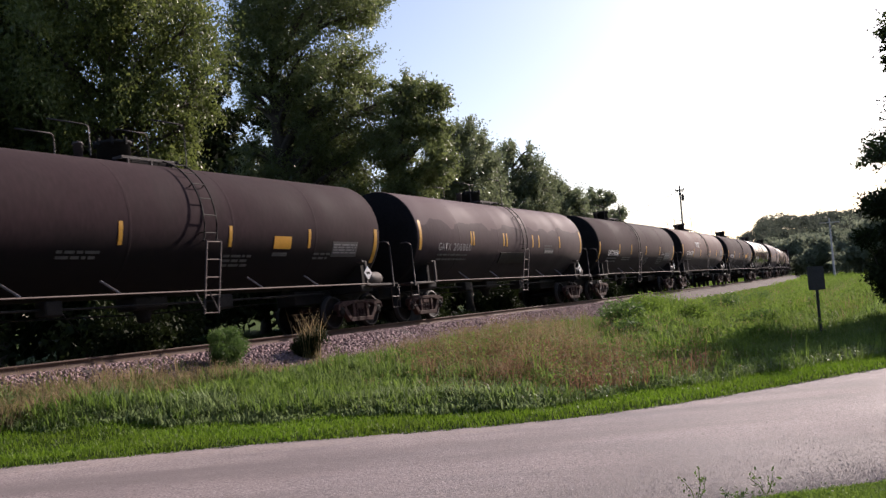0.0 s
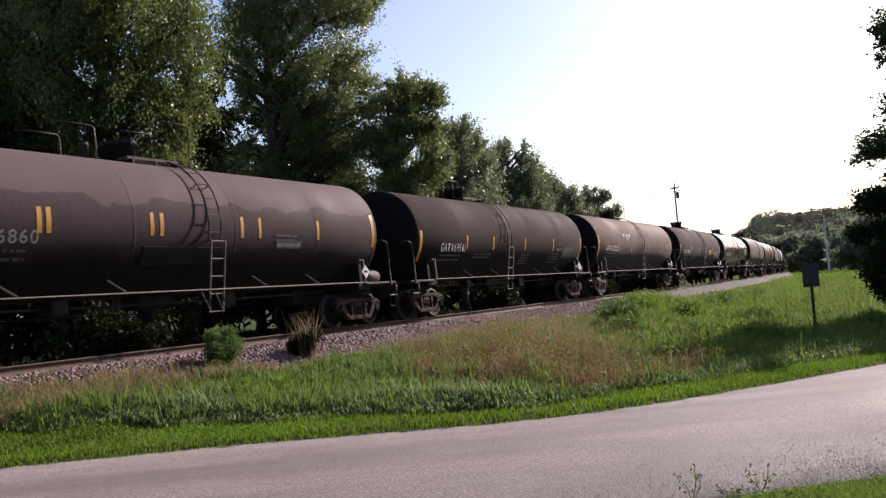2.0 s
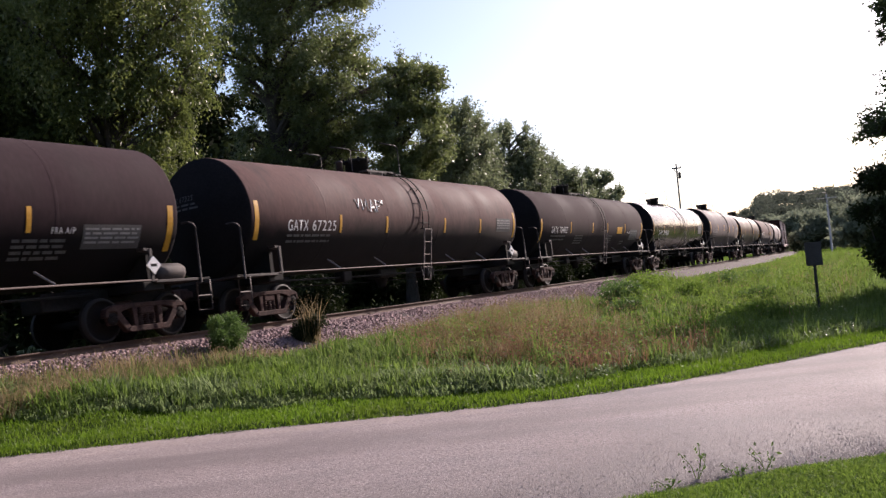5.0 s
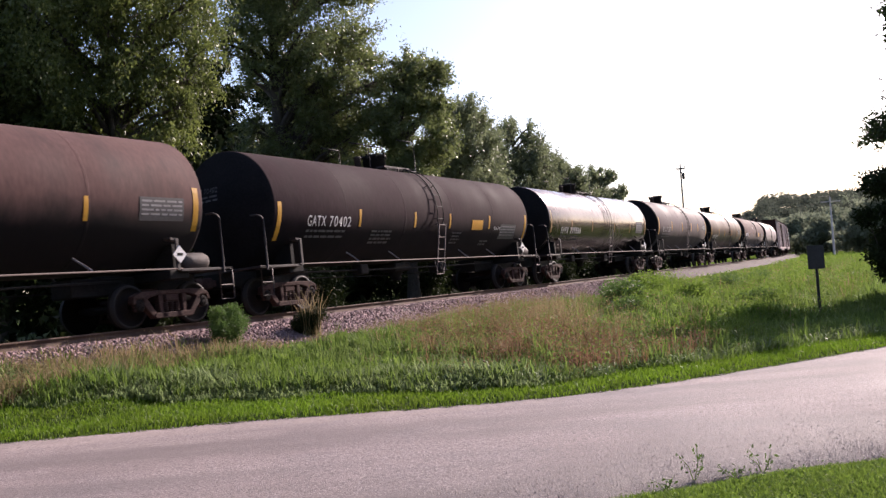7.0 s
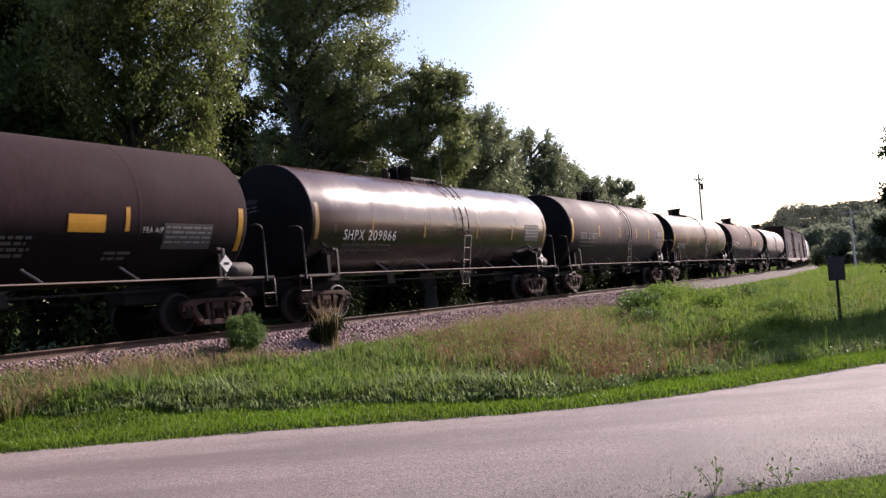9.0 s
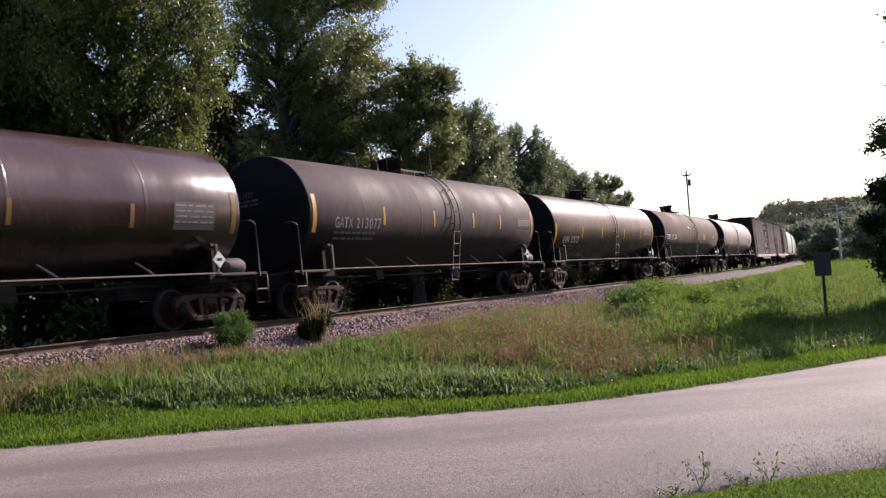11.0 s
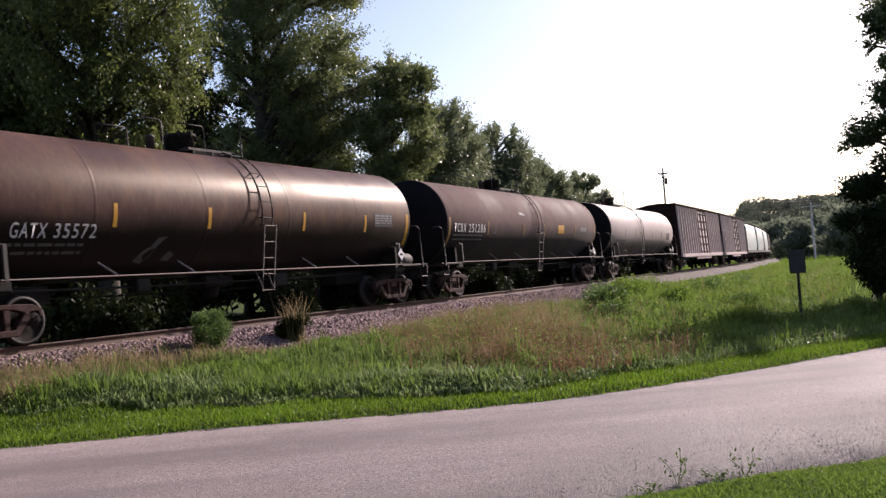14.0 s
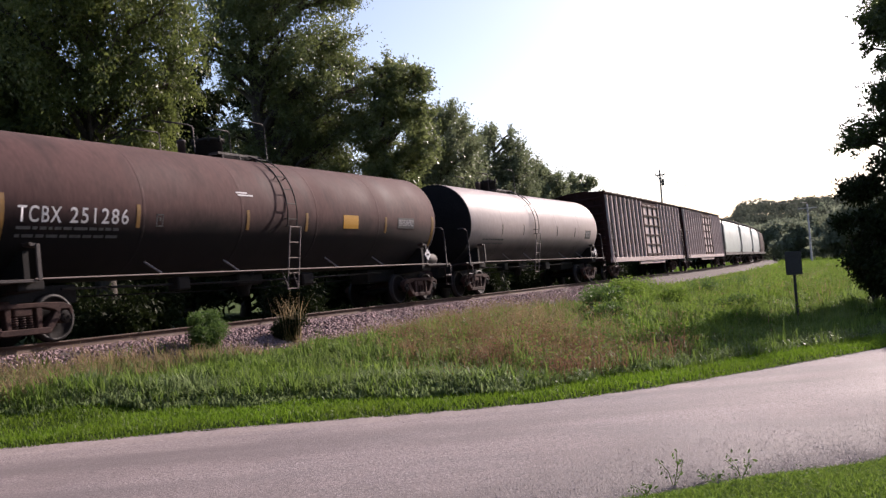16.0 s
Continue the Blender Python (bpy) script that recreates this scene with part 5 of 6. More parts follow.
def lobed_tree(az, r, height, lobes, leaves, size, mat, seed, label, hang=0.3, rise=0.4, depth=1.3, name="tree", foot=0.0):
    """A tree whose limbs carry rounded lobes of foliage: (across, height, radius) each; every lobe is made of sprays of small leaves."""
    rng = np.random.default_rng(seed)
    x, y = azr(az, r)
    z0 = float(ground_z(x, y)) - 0.1
    ob = thing(name, label, "tree", pose(x, y, z0), "trees")
    across, away = Vector((math.cos(radians(az)), -math.sin(radians(az)), 0)), Vector((math.sin(radians(az)), math.cos(radians(az)), 0))
    bm = bmesh.new()
    r0 = 0.02 * height + 0.06
    pts = [Vector((0.2 * math.sin(3 * k / 8 + seed), 0.2 * math.sin(2.3 * k / 8 + 2 * seed), height * 0.9 * k / 8)) + across * foot * (1 - k / 8) for k in range(9)]
    tube(bm, pts, [r0 * (1 - 0.1 * k) * (1.3 if k == 0 else 1) for k in range(9)], 8)
    cen, rad, out = [], [], []
    for u, z, lr in lobes:
        for side in (-1, 0, 1):
            if side and lr < 0.45:
                continue
            v = side * depth * lr * rng.uniform(0.9, 1.5)
            c = across * (u + rng.normal(0, 0.1 * lr)) + away * v + Vector((0, 0, z - z0 + rng.normal(0, 0.15 * lr) * abs(side)))
            lr2 = lr * (1.0 if side == 0 else 0.85)
            reach = (c - Vector((0, 0, c.z))).length
            h = max(height * 0.12, min(c.z - 0.5 * reach - 0.4 * lr, height * 0.85))
            j = min(int(h / (height * 0.9) * 8), 7)
            p = pts[j].lerp(pts[j + 1], h / (height * 0.9) * 8 - j)
            mid = p.lerp(c, 0.55) + Vector((0, 0, 0.12 * reach))
            tube(bm, [p, mid, c], [r0 * 0.34, r0 * 0.2, 0.02], 5)
            for k in range(11):
                d = Vector(rng.normal(0, 1, 3)).normalized()
                e = c + d * lr2 * rng.uniform(0.35, 0.95)
                if k % 2 == 0:
                    tube(bm, [mid.lerp(c, 0.6), e], [0.03, 0.008], 3)
                cen.append(e)
                rad.append(lr2 * rng.uniform(0.22, 0.42))
                o = Vector((d.x, d.y, d.z * 0.4 + rise)).normalized()
                out.append(o)
    part("trunk", to_mesh("trunk", bm, M_BARK, True), ob, None, "grey-brown bark")
    cen, rad, out = np.array([c[:] for c in cen]), np.array(rad), np.array([o[:] for o in out])
    w = rad ** 2 / (rad ** 2).sum()
    k = rng.choice(len(cen), leaves, p=w)
    d = rng.normal(size=(leaves, 3)) * 0.5
    along_spray = (d * out[k]).sum(1)[:, None] * out[k]
    P = cen[k] + (d * 0.72 + along_spray * 1.15) * rad[k][:, None]
    inner = leaves // 11
    P[:inner] = cen[k[:inner]] - out[k[:inner]] * rad[k[:inner], None] * 0.8 + d[:inner] * rad[k[:inner], None]
    sz = np.full(leaves, size)
    sz[:inner] *= 1.5
    keep = P[:, 2] > 0.2
    V, F = small_leaves(P[keep], sz[keep], rng, hang)
    part("crown", arrays("crown", V, F, mat), ob)
    return ob


def shrub(x, y, height, spread, leaves, size, mat, seed, label, stalks=0, z=None):
    rng = np.random.default_rng(seed)
    z = float(ground_z(x, y)) - 0.05 if z is None else z
    ob = thing("shrub", label, "shrub", pose(x, y, z), "shrubs")
    bm = bmesh.new()
    cen, rd = [], []
    for i in range(9):
        a, k = i * 2.4, rng.uniform(0.35, 1)
        e = Vector((math.cos(a) * spread * 0.55 * rng.uniform(0.2, 1), math.sin(a) * spread * 0.55 * rng.uniform(0.2, 1), height * 0.8 * k))
        tube(bm, [(0, 0, 0), e * 0.5 + Vector((0, 0, 0.06)), e], [0.02 + 0.008 * height, 0.012 + 0.004 * height, 0.006], 4)
        cen += [e, e * 0.55]
        rd += [spread * rng.uniform(0.22, 0.42), spread * 0.3]
    part("stems", to_mesh("stems", bm, M_BARK), ob)
    P = clumps(np.array([c[:] for c in cen]), np.array(rd), leaves, rng)
    P = P[P[:, 2] > 0.0]
    V, F = leaf_cloud(P, size, rng, long=2.0)
    part("foliage", arrays("foliage", V, F, mat), ob)
    if stalks:
        B = np.zeros((stalks, 3))
        B[:, :2] = rng.normal(0, spread * 0.22, (stalks, 2))
        B[:, 0] += spread * 0.2
        V, F = blade_mesh(B, rng.uniform(0.6, 1.25, stalks) * height * 1.75, 0.008, rng, 0.45)
        part("dry_stalk_tuft", arrays("dry_stalk_tuft", V, F, L_STRAW), ob, None, "dry straw-coloured stalks")
    return ob


def blade_mesh(B, h, w, rng, lean=0.35):
    """Bent tapering blades at the points B with heights h: verts and triangles."""
    n = len(B)
    a, l = rng.uniform(0, math.tau, n), rng.uniform(0.1, 1, n) * lean
    a2 = rng.uniform(0, math.tau, n)
    d = np.stack([np.cos(a), np.sin(a), 0 * a], 1)
    side = np.stack([np.cos(a2), np.sin(a2), 0 * a], 1) * (np.asarray(w) * rng.uniform(0.6, 1.3, n))[:, None]
    h = np.asarray(h)[:, None]
    up = np.array([0, 0, 1.0])
    m = B + up * h * 0.55 + d * h * (l * 0.3)[:, None]
    t = B + up * h * (1 - 0.35 * l[:, None]) + d * h * l[:, None]
    V = np.stack([B - side, B + side, m + side * 0.75, m - side * 0.75, t], 1).reshape(-1, 3)
    tri = np.array([(0, 1, 2), (0, 2, 3), (3, 2, 4)])
    F = (tri[None] + (np.arange(n) * 5)[:, None, None]).reshape(-1, 3)
    return V, F


def zone(count, sampler, keep, rng):
    x, y = sampler(count)
    s, n = track_sn(x, y)
    e = (y - np.interp(x, FAR_X, FAR_Y)) * 0.9
    patch = np.sin(x * 1.9 + 3) * np.sin(y * 1.6) + 0.6 * np.sin(x * 4.3) * np.sin(y * 3.7 + 1)
    k = keep(x, y, s, n, e, patch, rng.uniform(0, 1, count))
    x, y = x[k], y[k]
    return np.stack([x, y, ground_z(x, y)], -1), patch[k]


def along(s0, s1, n0, n1, rng):
    def f(c):
        s, n = rng.uniform(s0, s1, c), rng.uniform(n0, n1, c)
        a, b = np.sin(CURVE * s), np.cos(CURVE * s)
        A, B = a / CURVE + n * a, -DIST - (1 - b) / CURVE + n * b
        return A * U.x + B * Wd.x, A * U.y + B * Wd.y
    return f


def grass(name, label, mat, B, h, w, rng, lean=0.35):
    V, F = blade_mesh(B, h, w, rng, lean)
    tagged(new(name, arrays(name, V, F, mat)), label, "grass", kind="stuff")


def tussocks(name, label, mat, C, h, per, w, rng, spread=0.10, arch=0.9, leaf=None):
    """Tufts of arching blades, each tuft with its own height; leaf: (count, size) of small leaves or seeds among them."""
    n = len(C) * per
    k = np.repeat(np.arange(len(C)), per)
    a = rng.uniform(0, math.tau, n)
    d = np.stack([np.cos(a), np.sin(a), 0 * a], 1)
    B = C[k] + d * (rng.uniform(0, 1, n) ** 0.7 * spread)[:, None]
    hh = (np.asarray(h)[k] * rng.uniform(0.45, 1.1, n))[:, None]
    l = (rng.uniform(0.15, 1, n) * arch)[:, None]
    up = np.array([0, 0, 1.0])
    sd = np.stack([-np.sin(a), np.cos(a), 0 * a], 1) * (w * rng.uniform(0.6, 1.3, n))[:, None]
    m = B + up * hh * 0.62 + d * hh * l * 0.28
    t = B + up * hh * (1 - 0.5 * l * l) + d * hh * l * 0.85
    V = np.stack([B - sd, B + sd, m + sd * 0.8, m - sd * 0.8, t], 1).reshape(-1, 3)
    tri = np.array([(0, 1, 2), (0, 2, 3), (3, 2, 4)])
    F = (tri[None] + (np.arange(n) * 5)[:, None, None]).reshape(-1, 3)
    tagged(new(name, arrays(name, V, F, mat)), label, "grass", kind="stuff")


def leafage(name, label, mat, C, h, count, size, rng, radius=0.16):
    """Small leaves and seed heads of weeds over the points C."""
    k = rng.integers(0, len(C), count)
    P = C[k] + rng.normal(0, radius, (count, 3)) * np.array([1, 1, 0.35])
    P[:, 2] = C[k, 2] + np.asarray(h)[k] * rng.uniform(0.25, 1.05, count)
    V, F = leaf_cloud(P, size, rng, long=1.7)
    tagged(new(name, arrays(name, V, F, mat)), label, "weeds", kind="stuff")


def kept_low(C, h):
    """Caps growth to the camera's sight line over the bank to the ballast; taller further down."""
    s, n = track_sn(C[:, 0], C[:, 1])
    open_slope = (1 - smooth(-0.3, 0.6, C[:, 0] - 0.178 * C[:, 1])) * smooth(10, 15, s)
    tuft = np.maximum(0, np.sin(s * 1.3 + 0.7) * np.sin(n * 1.7 + s * 0.4) + 0.5 * np.sin(s * 3.1) * np.sin(n * 2.9 + 1))
    cap = 0.40 + 0.1 * (n - 2.6) - C[:, 2] + 0.26 * tuft * smooth(3.2, 4.4, n) + 0.2 * smooth(15.5, 19.5, s)
    return np.where(open_slope > 0.5, np.minimum(h, np.maximum(0.05, cap)), h)


def build_grass():
    rng = np.random.default_rng(11)
    red = lambda s, n: np.exp(-(((s - 15.0) * 0.68 + (n - 9.0) * 0.73) / 1.35) ** 2 - (((s - 15.0) * 0.73 - (n - 9.0) * 0.68) / 4.2) ** 2)
    olive = lambda s, n: np.exp(-(((s - 20.0) * 0.5 + (n - 6.3) * 0.87) / 1.9) ** 2 - (((s - 20.0) * 0.87 - (n - 6.3) * 0.5) / 6.0) ** 2)
    edge = lambda x, p: np.interp(x, [-9, -5, -1.7, -0.2, 1.4, 3.3, 5.5, 9], [2.0, 1.9, 1.55, 1.0, 1.0, 1.2, 1.15, 1.15]) + 0.12 * p
    # mown verge along the road
    B, p = zone(300000, lambda c: (rng.uniform(-9, 14, c), rng.uniform(9.8, 19, c)), lambda x, y, s, n, e, p, r: (e > 0.03 + 0.05 * p + 0.08 * r) & (e < edge(x, p) + 0.2) & (n > 2.5), rng)
    grass("verge_grass", "short bright green mown roadside grass", L_SHORT, B, rng.uniform(0.03, 0.085, len(B)), 0.007, rng, 0.9)
    # lawn corner on the camera's side of the road
    B, p = zone(110000, lambda c: (rng.uniform(0.5, 4.6, c), rng.uniform(5.4, 7.8, c)), lambda x, y, s, n, e, p, r: y < np.interp(x, NEAR_X, NEAR_Y) + 0.05 * p + 0.05 * np.sin(x * 9 + 2) * np.sin(x * 23) - 0.04 - 0.14 * r, rng)
    grass("lawn_grass", "uneven green roadside lawn", L_BRIGHT, B, rng.uniform(0.025, 0.075, len(B)) * (1 + 0.3 * p), 0.0042, rng, 1.2)
    leafage("clover", "small clover leaves in the lawn", L_BUSH, B[::4], np.full(len(B[::4]), 0.05), 5000, 0.011, rng, 0.03)
    # tall grass on the bank, humped where the mower stops
    C, p = zone(15000, along(-2, 31, 3.15, 14, rng), lambda x, y, s, n, e, p, r: (e > edge(x, p) + 0.05) & (n > 3.15 + 0.7 * np.clip((s - 12) / 6, 0, 1)) & (r > np.maximum(0.85 * red(s, n), 0.75 * olive(s, n))) & (r < 1.0 - 0.7 * (s > 25)), rng)
    ec = (C[:, 1] - np.interp(C[:, 0], FAR_X, FAR_Y)) * 0.9 - edge(C[:, 0], p)
    lump = np.sin(C[:, 0] * 2.3 + 1) * np.sin(C[:, 1] * 2.9) + 0.5 * np.sin(C[:, 0] * 5.7) * np.sin(C[:, 1] * 6.1 + 2)
    hump = np.exp(-((ec - 0.55) / 0.5) ** 2) * (1 - smooth(0.7, 1.7, C[:, 0])) * (0.75 + 0.25 * np.sin(C[:, 0] * 1.5 + 1.2) + 0.2 * np.sin(C[:, 0] * 3.9))
    h = np.maximum(rng.uniform(0.14, 0.30, len(C)) * (1 + 0.6 * lump), 0.10) * np.clip(ec / 0.35, 0.45, 1) + 0.24 * hump
    h = kept_low(C, h)
    tussocks("tall_grass", "tufted green bank grass, going to seed", L_TALL, C, h, 17, 0.010, rng, 0.16, 1.25)
    top = (p > -0.2) | (hump > 0.4)
    leafage("grass_seed", "pale seed heads and small leaves among the grass", L_WEED, C[top], h[top] * 1.08, 16000, 0.017, rng)
    # long grass arching over at the mown edge
    C, p = zone(26000, lambda c: (rng.uniform(-10, 1.6, c), rng.uniform(11.5, 16, c)), lambda x, y, s, n, e, p, r: (e > edge(x, p) + 0.02) & (e < edge(x, p) + 1.0 + 0.3 * p) & (r < 0.62 * (1 - smooth(0.9, 1.5, x))), rng)
    ec = (C[:, 1] - np.interp(C[:, 0], FAR_X, FAR_Y)) * 0.9 - edge(C[:, 0], p)
    wave = 0.8 + 0.22 * np.sin(C[:, 0] * 1.5 + 1.2) + 0.22 * np.sin(C[:, 0] * 3.9) * np.sin(C[:, 1] * 2.6)
    tussocks("arching_grass", "long grass arching over at the mown edge", L_SHEEN, C, rng.uniform(0.26, 0.46, len(C)) * wave * np.clip(0.4 + 0.8 * ec, 0.4, 1.1), 12, 0.0115, rng, 0.16, 1.5)
    # fresh yellow-green grass behind the hump
    C, p = zone(5000, along(-2, 12, 4.0, 9, rng), lambda x, y, s, n, e, p, r: (e > edge(x, p) + 1.2) & (r < 0.8 + 0.3 * p), rng)
    tussocks("fresh_grass", "fresh yellow-green bank grass", L_BRIGHT, C, kept_low(C, rng.uniform(0.14, 0.32, len(C))), 16, 0.008, rng, 0.16, 1.1)
    # rusty dry weeds
    C, p = zone(14000, along(8, 32, 3.3, 12.6, rng), lambda x, y, s, n, e, p, r: (e > edge(x, p) + 0.25) & (n > 4.3) & (r < 0.8 * red(s, n) * (0.8 + 0.4 * p)), rng)
    h = kept_low(C, rng.uniform(0.14, 0.52, len(C)) * (1 + 0.35 * p))
    tussocks("dry_weeds", "rust-brown dry weeds among the grass", L_RED, C, h, 22, 0.005, rng, 0.18, 1.0)
    leafage("dry_weed_heads", "rusty seed heads of dry weeds", L_RED, C, h * 1.1, 20000, 0.022, rng)
    leafage("weed_leaves", "green leaves among the dry weeds", L_TALL, C[::2], h[::2], 4000, 0.035, rng)
    C, p = zone(7000, along(8, 34, 3.1, 10, rng), lambda x, y, s, n, e, p, r: (e > 1.4) & (n > 3.3 + 0.3 * p) & (r < 0.95 * olive(s, n)), rng)
    h = rng.uniform(0.14, 0.62, len(C)) * (1 + 0.35 * p) * np.clip((track_sn(C[:, 0], C[:, 1])[1] - 2.4) / 2.0, 0.4, 1)
    h = kept_low(C, h)
    tussocks("olive_weeds", "olive and straw coloured tall weeds", L_STRAW, C[::3], h[::3], 20, 0.005, rng, 0.16, 0.6)
    tussocks("green_weeds", "tall green weeds", L_TALL, C[1::3], h[1::3], 22, 0.006, rng, 0.16, 0.7)
    leafage("olive_heads", "straw and rust coloured weed heads", L_STRAW, C, h * 1.1, 12000, 0.026, rng)
    leafage("rust_heads", "rust coloured weed heads", L_RED, C, h * 1.15, 3500, 0.024, rng)
    # dry grass growing up to the rail
    C, p = zone(3000, along(2, 14, 1.85, 4.2, rng), lambda x, y, s, n, e, p, r: r < (1 - 0.1 * np.clip(s - 5.5, 0, 9)) * np.clip(0.35 + 0.35 * (n - 1.7), 0, 1), rng)
    h = rng.uniform(0.18, 0.42, len(C))
    tussocks("rail_grass", "dry seeding grass beside the rail", L_STRAW, C, h + 0.1, 13, 0.007, rng, 0.15, 1.2)
    tussocks("rail_green", "green grass beside the rail", L_TALL, C[::2], h[::2] + 0.02, 14, 0.010, rng, 0.18, 1.1)
    leafage("rail_grass_heads", "drooping pale seed heads beside the rail", L_STRAW, C, h * 1.25, 5000, 0.02, rng)
    # straw at the toe of the ballast
    C, p = zone(1500, along(0, 30, 2.7, 4.6, rng), lambda x, y, s, n, e, p, r: r < 0.75 * np.exp(-((n - 3.4) / 0.55) ** 2) * (0.35 + 0.65 * (s < 13) + 0.25 * p), rng)
    h = kept_low(C, rng.uniform(0.18, 0.42, len(C)))
    tussocks("straw_weeds", "pale dry weeds along the ballast", L_STRAW, C, h, 16, 0.005, rng, 0.14, 1.0)
    leafage("straw_heads", "pale seed heads along the ballast", L_STRAW, C, h * 1.15, 5000, 0.02, rng)
    # bright grass on the berm
    C, p = zone(12500, along(14, 85, 2.8, 13, rng), lambda x, y, s, n, e, p, r: (e > 1.0) & (r < np.clip((s - 15 - p) / 5, 0, 1) * np.clip((x - 0.178 * y + 0.3 - 0.3 * p) / 0.8, 0, 1)) & (n > 4.4 + 0.3 * p - 1.3 * np.clip((s - 32) / 12, 0, 1)), rng)
    sb, nb = track_sn(C[:, 0], C[:, 1])
    eb = (C[:, 1] - np.interp(C[:, 0], FAR_X, FAR_Y)) * 0.9
    lump = np.sin(C[:, 0] * 1.9 + 1) * np.sin(C[:, 1] * 0.9) + 0.7 * np.sin(C[:, 0] * 3.7) * np.sin(C[:, 1] * 1.7 + 2)
    h = np.maximum(rng.uniform(0.14, 0.5, len(C)) * (1 + 1.0 * lump), 0.06) * 1.05 * np.clip((nb - 3.4) / 3.2, 0.22, 1) * np.clip((eb - 0.6) / 2.5, 0.25, 1)
    sight = np.maximum(0.05, 0.36 + 0.104 * (nb - 3.3) - C[:, 2] + rng.uniform(-0.05, 0.08, len(C)))
    h = np.minimum(np.where(sb > 30, np.minimum(h, sight), h), 0.6)
    tussocks("bank_grass", "lush bright green grass on the bank", L_BRIGHT, C, h, 15, 0.009, rng, 0.25, 1.2)
    hi = lump > 0.15
    leafage("bank_weeds", "lush leafy weeds on the bank", L_BRIGHT, C[hi], h[hi] * 1.1, 30000, 0.045, rng, 0.22)
    leafage("bank_seed", "pale grass heads on the bank", L_STRAW, C[~hi], h[~hi] * 1.25, 9000, 0.03, rng, 0.2)
    tussocks("bank_straw", "straw coloured stems on the bank", L_STRAW, C[~hi][::4], h[~hi][::4] * 1.2, 10, 0.006, rng, 0.2, 0.7)
    # low pale leafy weeds between the ditch and the mown edge
    C, p = zone(12000, lambda c: (rng.uniform(-10, 14, c), rng.uniform(9.8, 21, c)), lambda x, y, s, n, e, p, r: (e > edge(x, p) - 0.05) & (e < edge(x, p) + 0.55 + 0.2 * p) & (n > 3.3) & (r < smooth(-0.2, 1.6, x)), rng)
    leafage("low_weeds", "low pale-leaved weeds along the mown edge", L_WEED, C, rng.uniform(0.06, 0.2, len(C)), 8000, 0.024, rng, 0.12)
    tussocks("low_weed_blades", "low pale grass along the mown edge", L_WEED, C[::2], rng.uniform(0.12, 0.28, len(C[::2])), 16, 0.009, rng, 0.15, 1.3)
    # rough grass beyond, on both sides
    C, p = zone(6500, along(9, 62, 9, 26, rng), lambda x, y, s, n, e, p, r: (e > 1.0) & (n > 9) & ((s > 22) | (n > 12)), rng)
    tussocks("rough_grass", "rough grass under the trees", L_TALL, C, rng.uniform(0.12, 0.34, len(C)), 12, 0.012, rng, 0.3)
    B, p = zone(26000, along(85, 260, -14, 26, rng), lambda x, y, s, n, e, p, r: np.abs(n) > 3.2, rng)
    grass("far_grass", "rough grass beside the far track", L_BRIGHT, B, rng.uniform(0.3, 0.6, len(B)), 0.04, rng, 0.5)
    C, p = zone(1700, along(-6, 90, -9, -3.3, rng), lambda x, y, s, n, e, p, r: r < 0.9, rng)
    tussocks("back_weeds", "weeds behind the track", L_DARK, C, rng.uniform(0.25, 0.6, len(C)), 12, 0.012, rng, 0.25)


def build_weed(x, y, h, seed):
    """A single leafy roadside weed."""
    rng = np.random.default_rng(seed)
    ob = thing("weed", "leafy green roadside weed", "weed", pose(x, y, 0.0), "roadside weeds")
    bm = bmesh.new()
    P = []
    for i in range(4):
        a = i * 1.9 + seed
        top = Vector((0.10 * math.cos(a), 0.10 * math.sin(a), h * rng.uniform(0.55, 1)))
        tube(bm, [(0, 0, -0.02), top * 0.5 + Vector((0.02, 0, 0)), top], [0.0035, 0.003, 0.0015], 4)
        for j in range(9):
            P.append(top * (0.3 + 0.7 * j / 8) + Vector(rng.normal(0, 0.018, 3)))
    part("stems", to_mesh("stems", bm, L_SHORT), ob)
    V, F = leaf_cloud(np.array([p[:] for p in P]), 0.02, rng, long=1.9)
    part("leaves", arrays("leaves", V, F, L_BUSH), ob)


def at(s, n):
    return track_xy(s, n)


def azr(az, r):
    return r * math.sin(radians(az)), r * math.cos(radians(az))


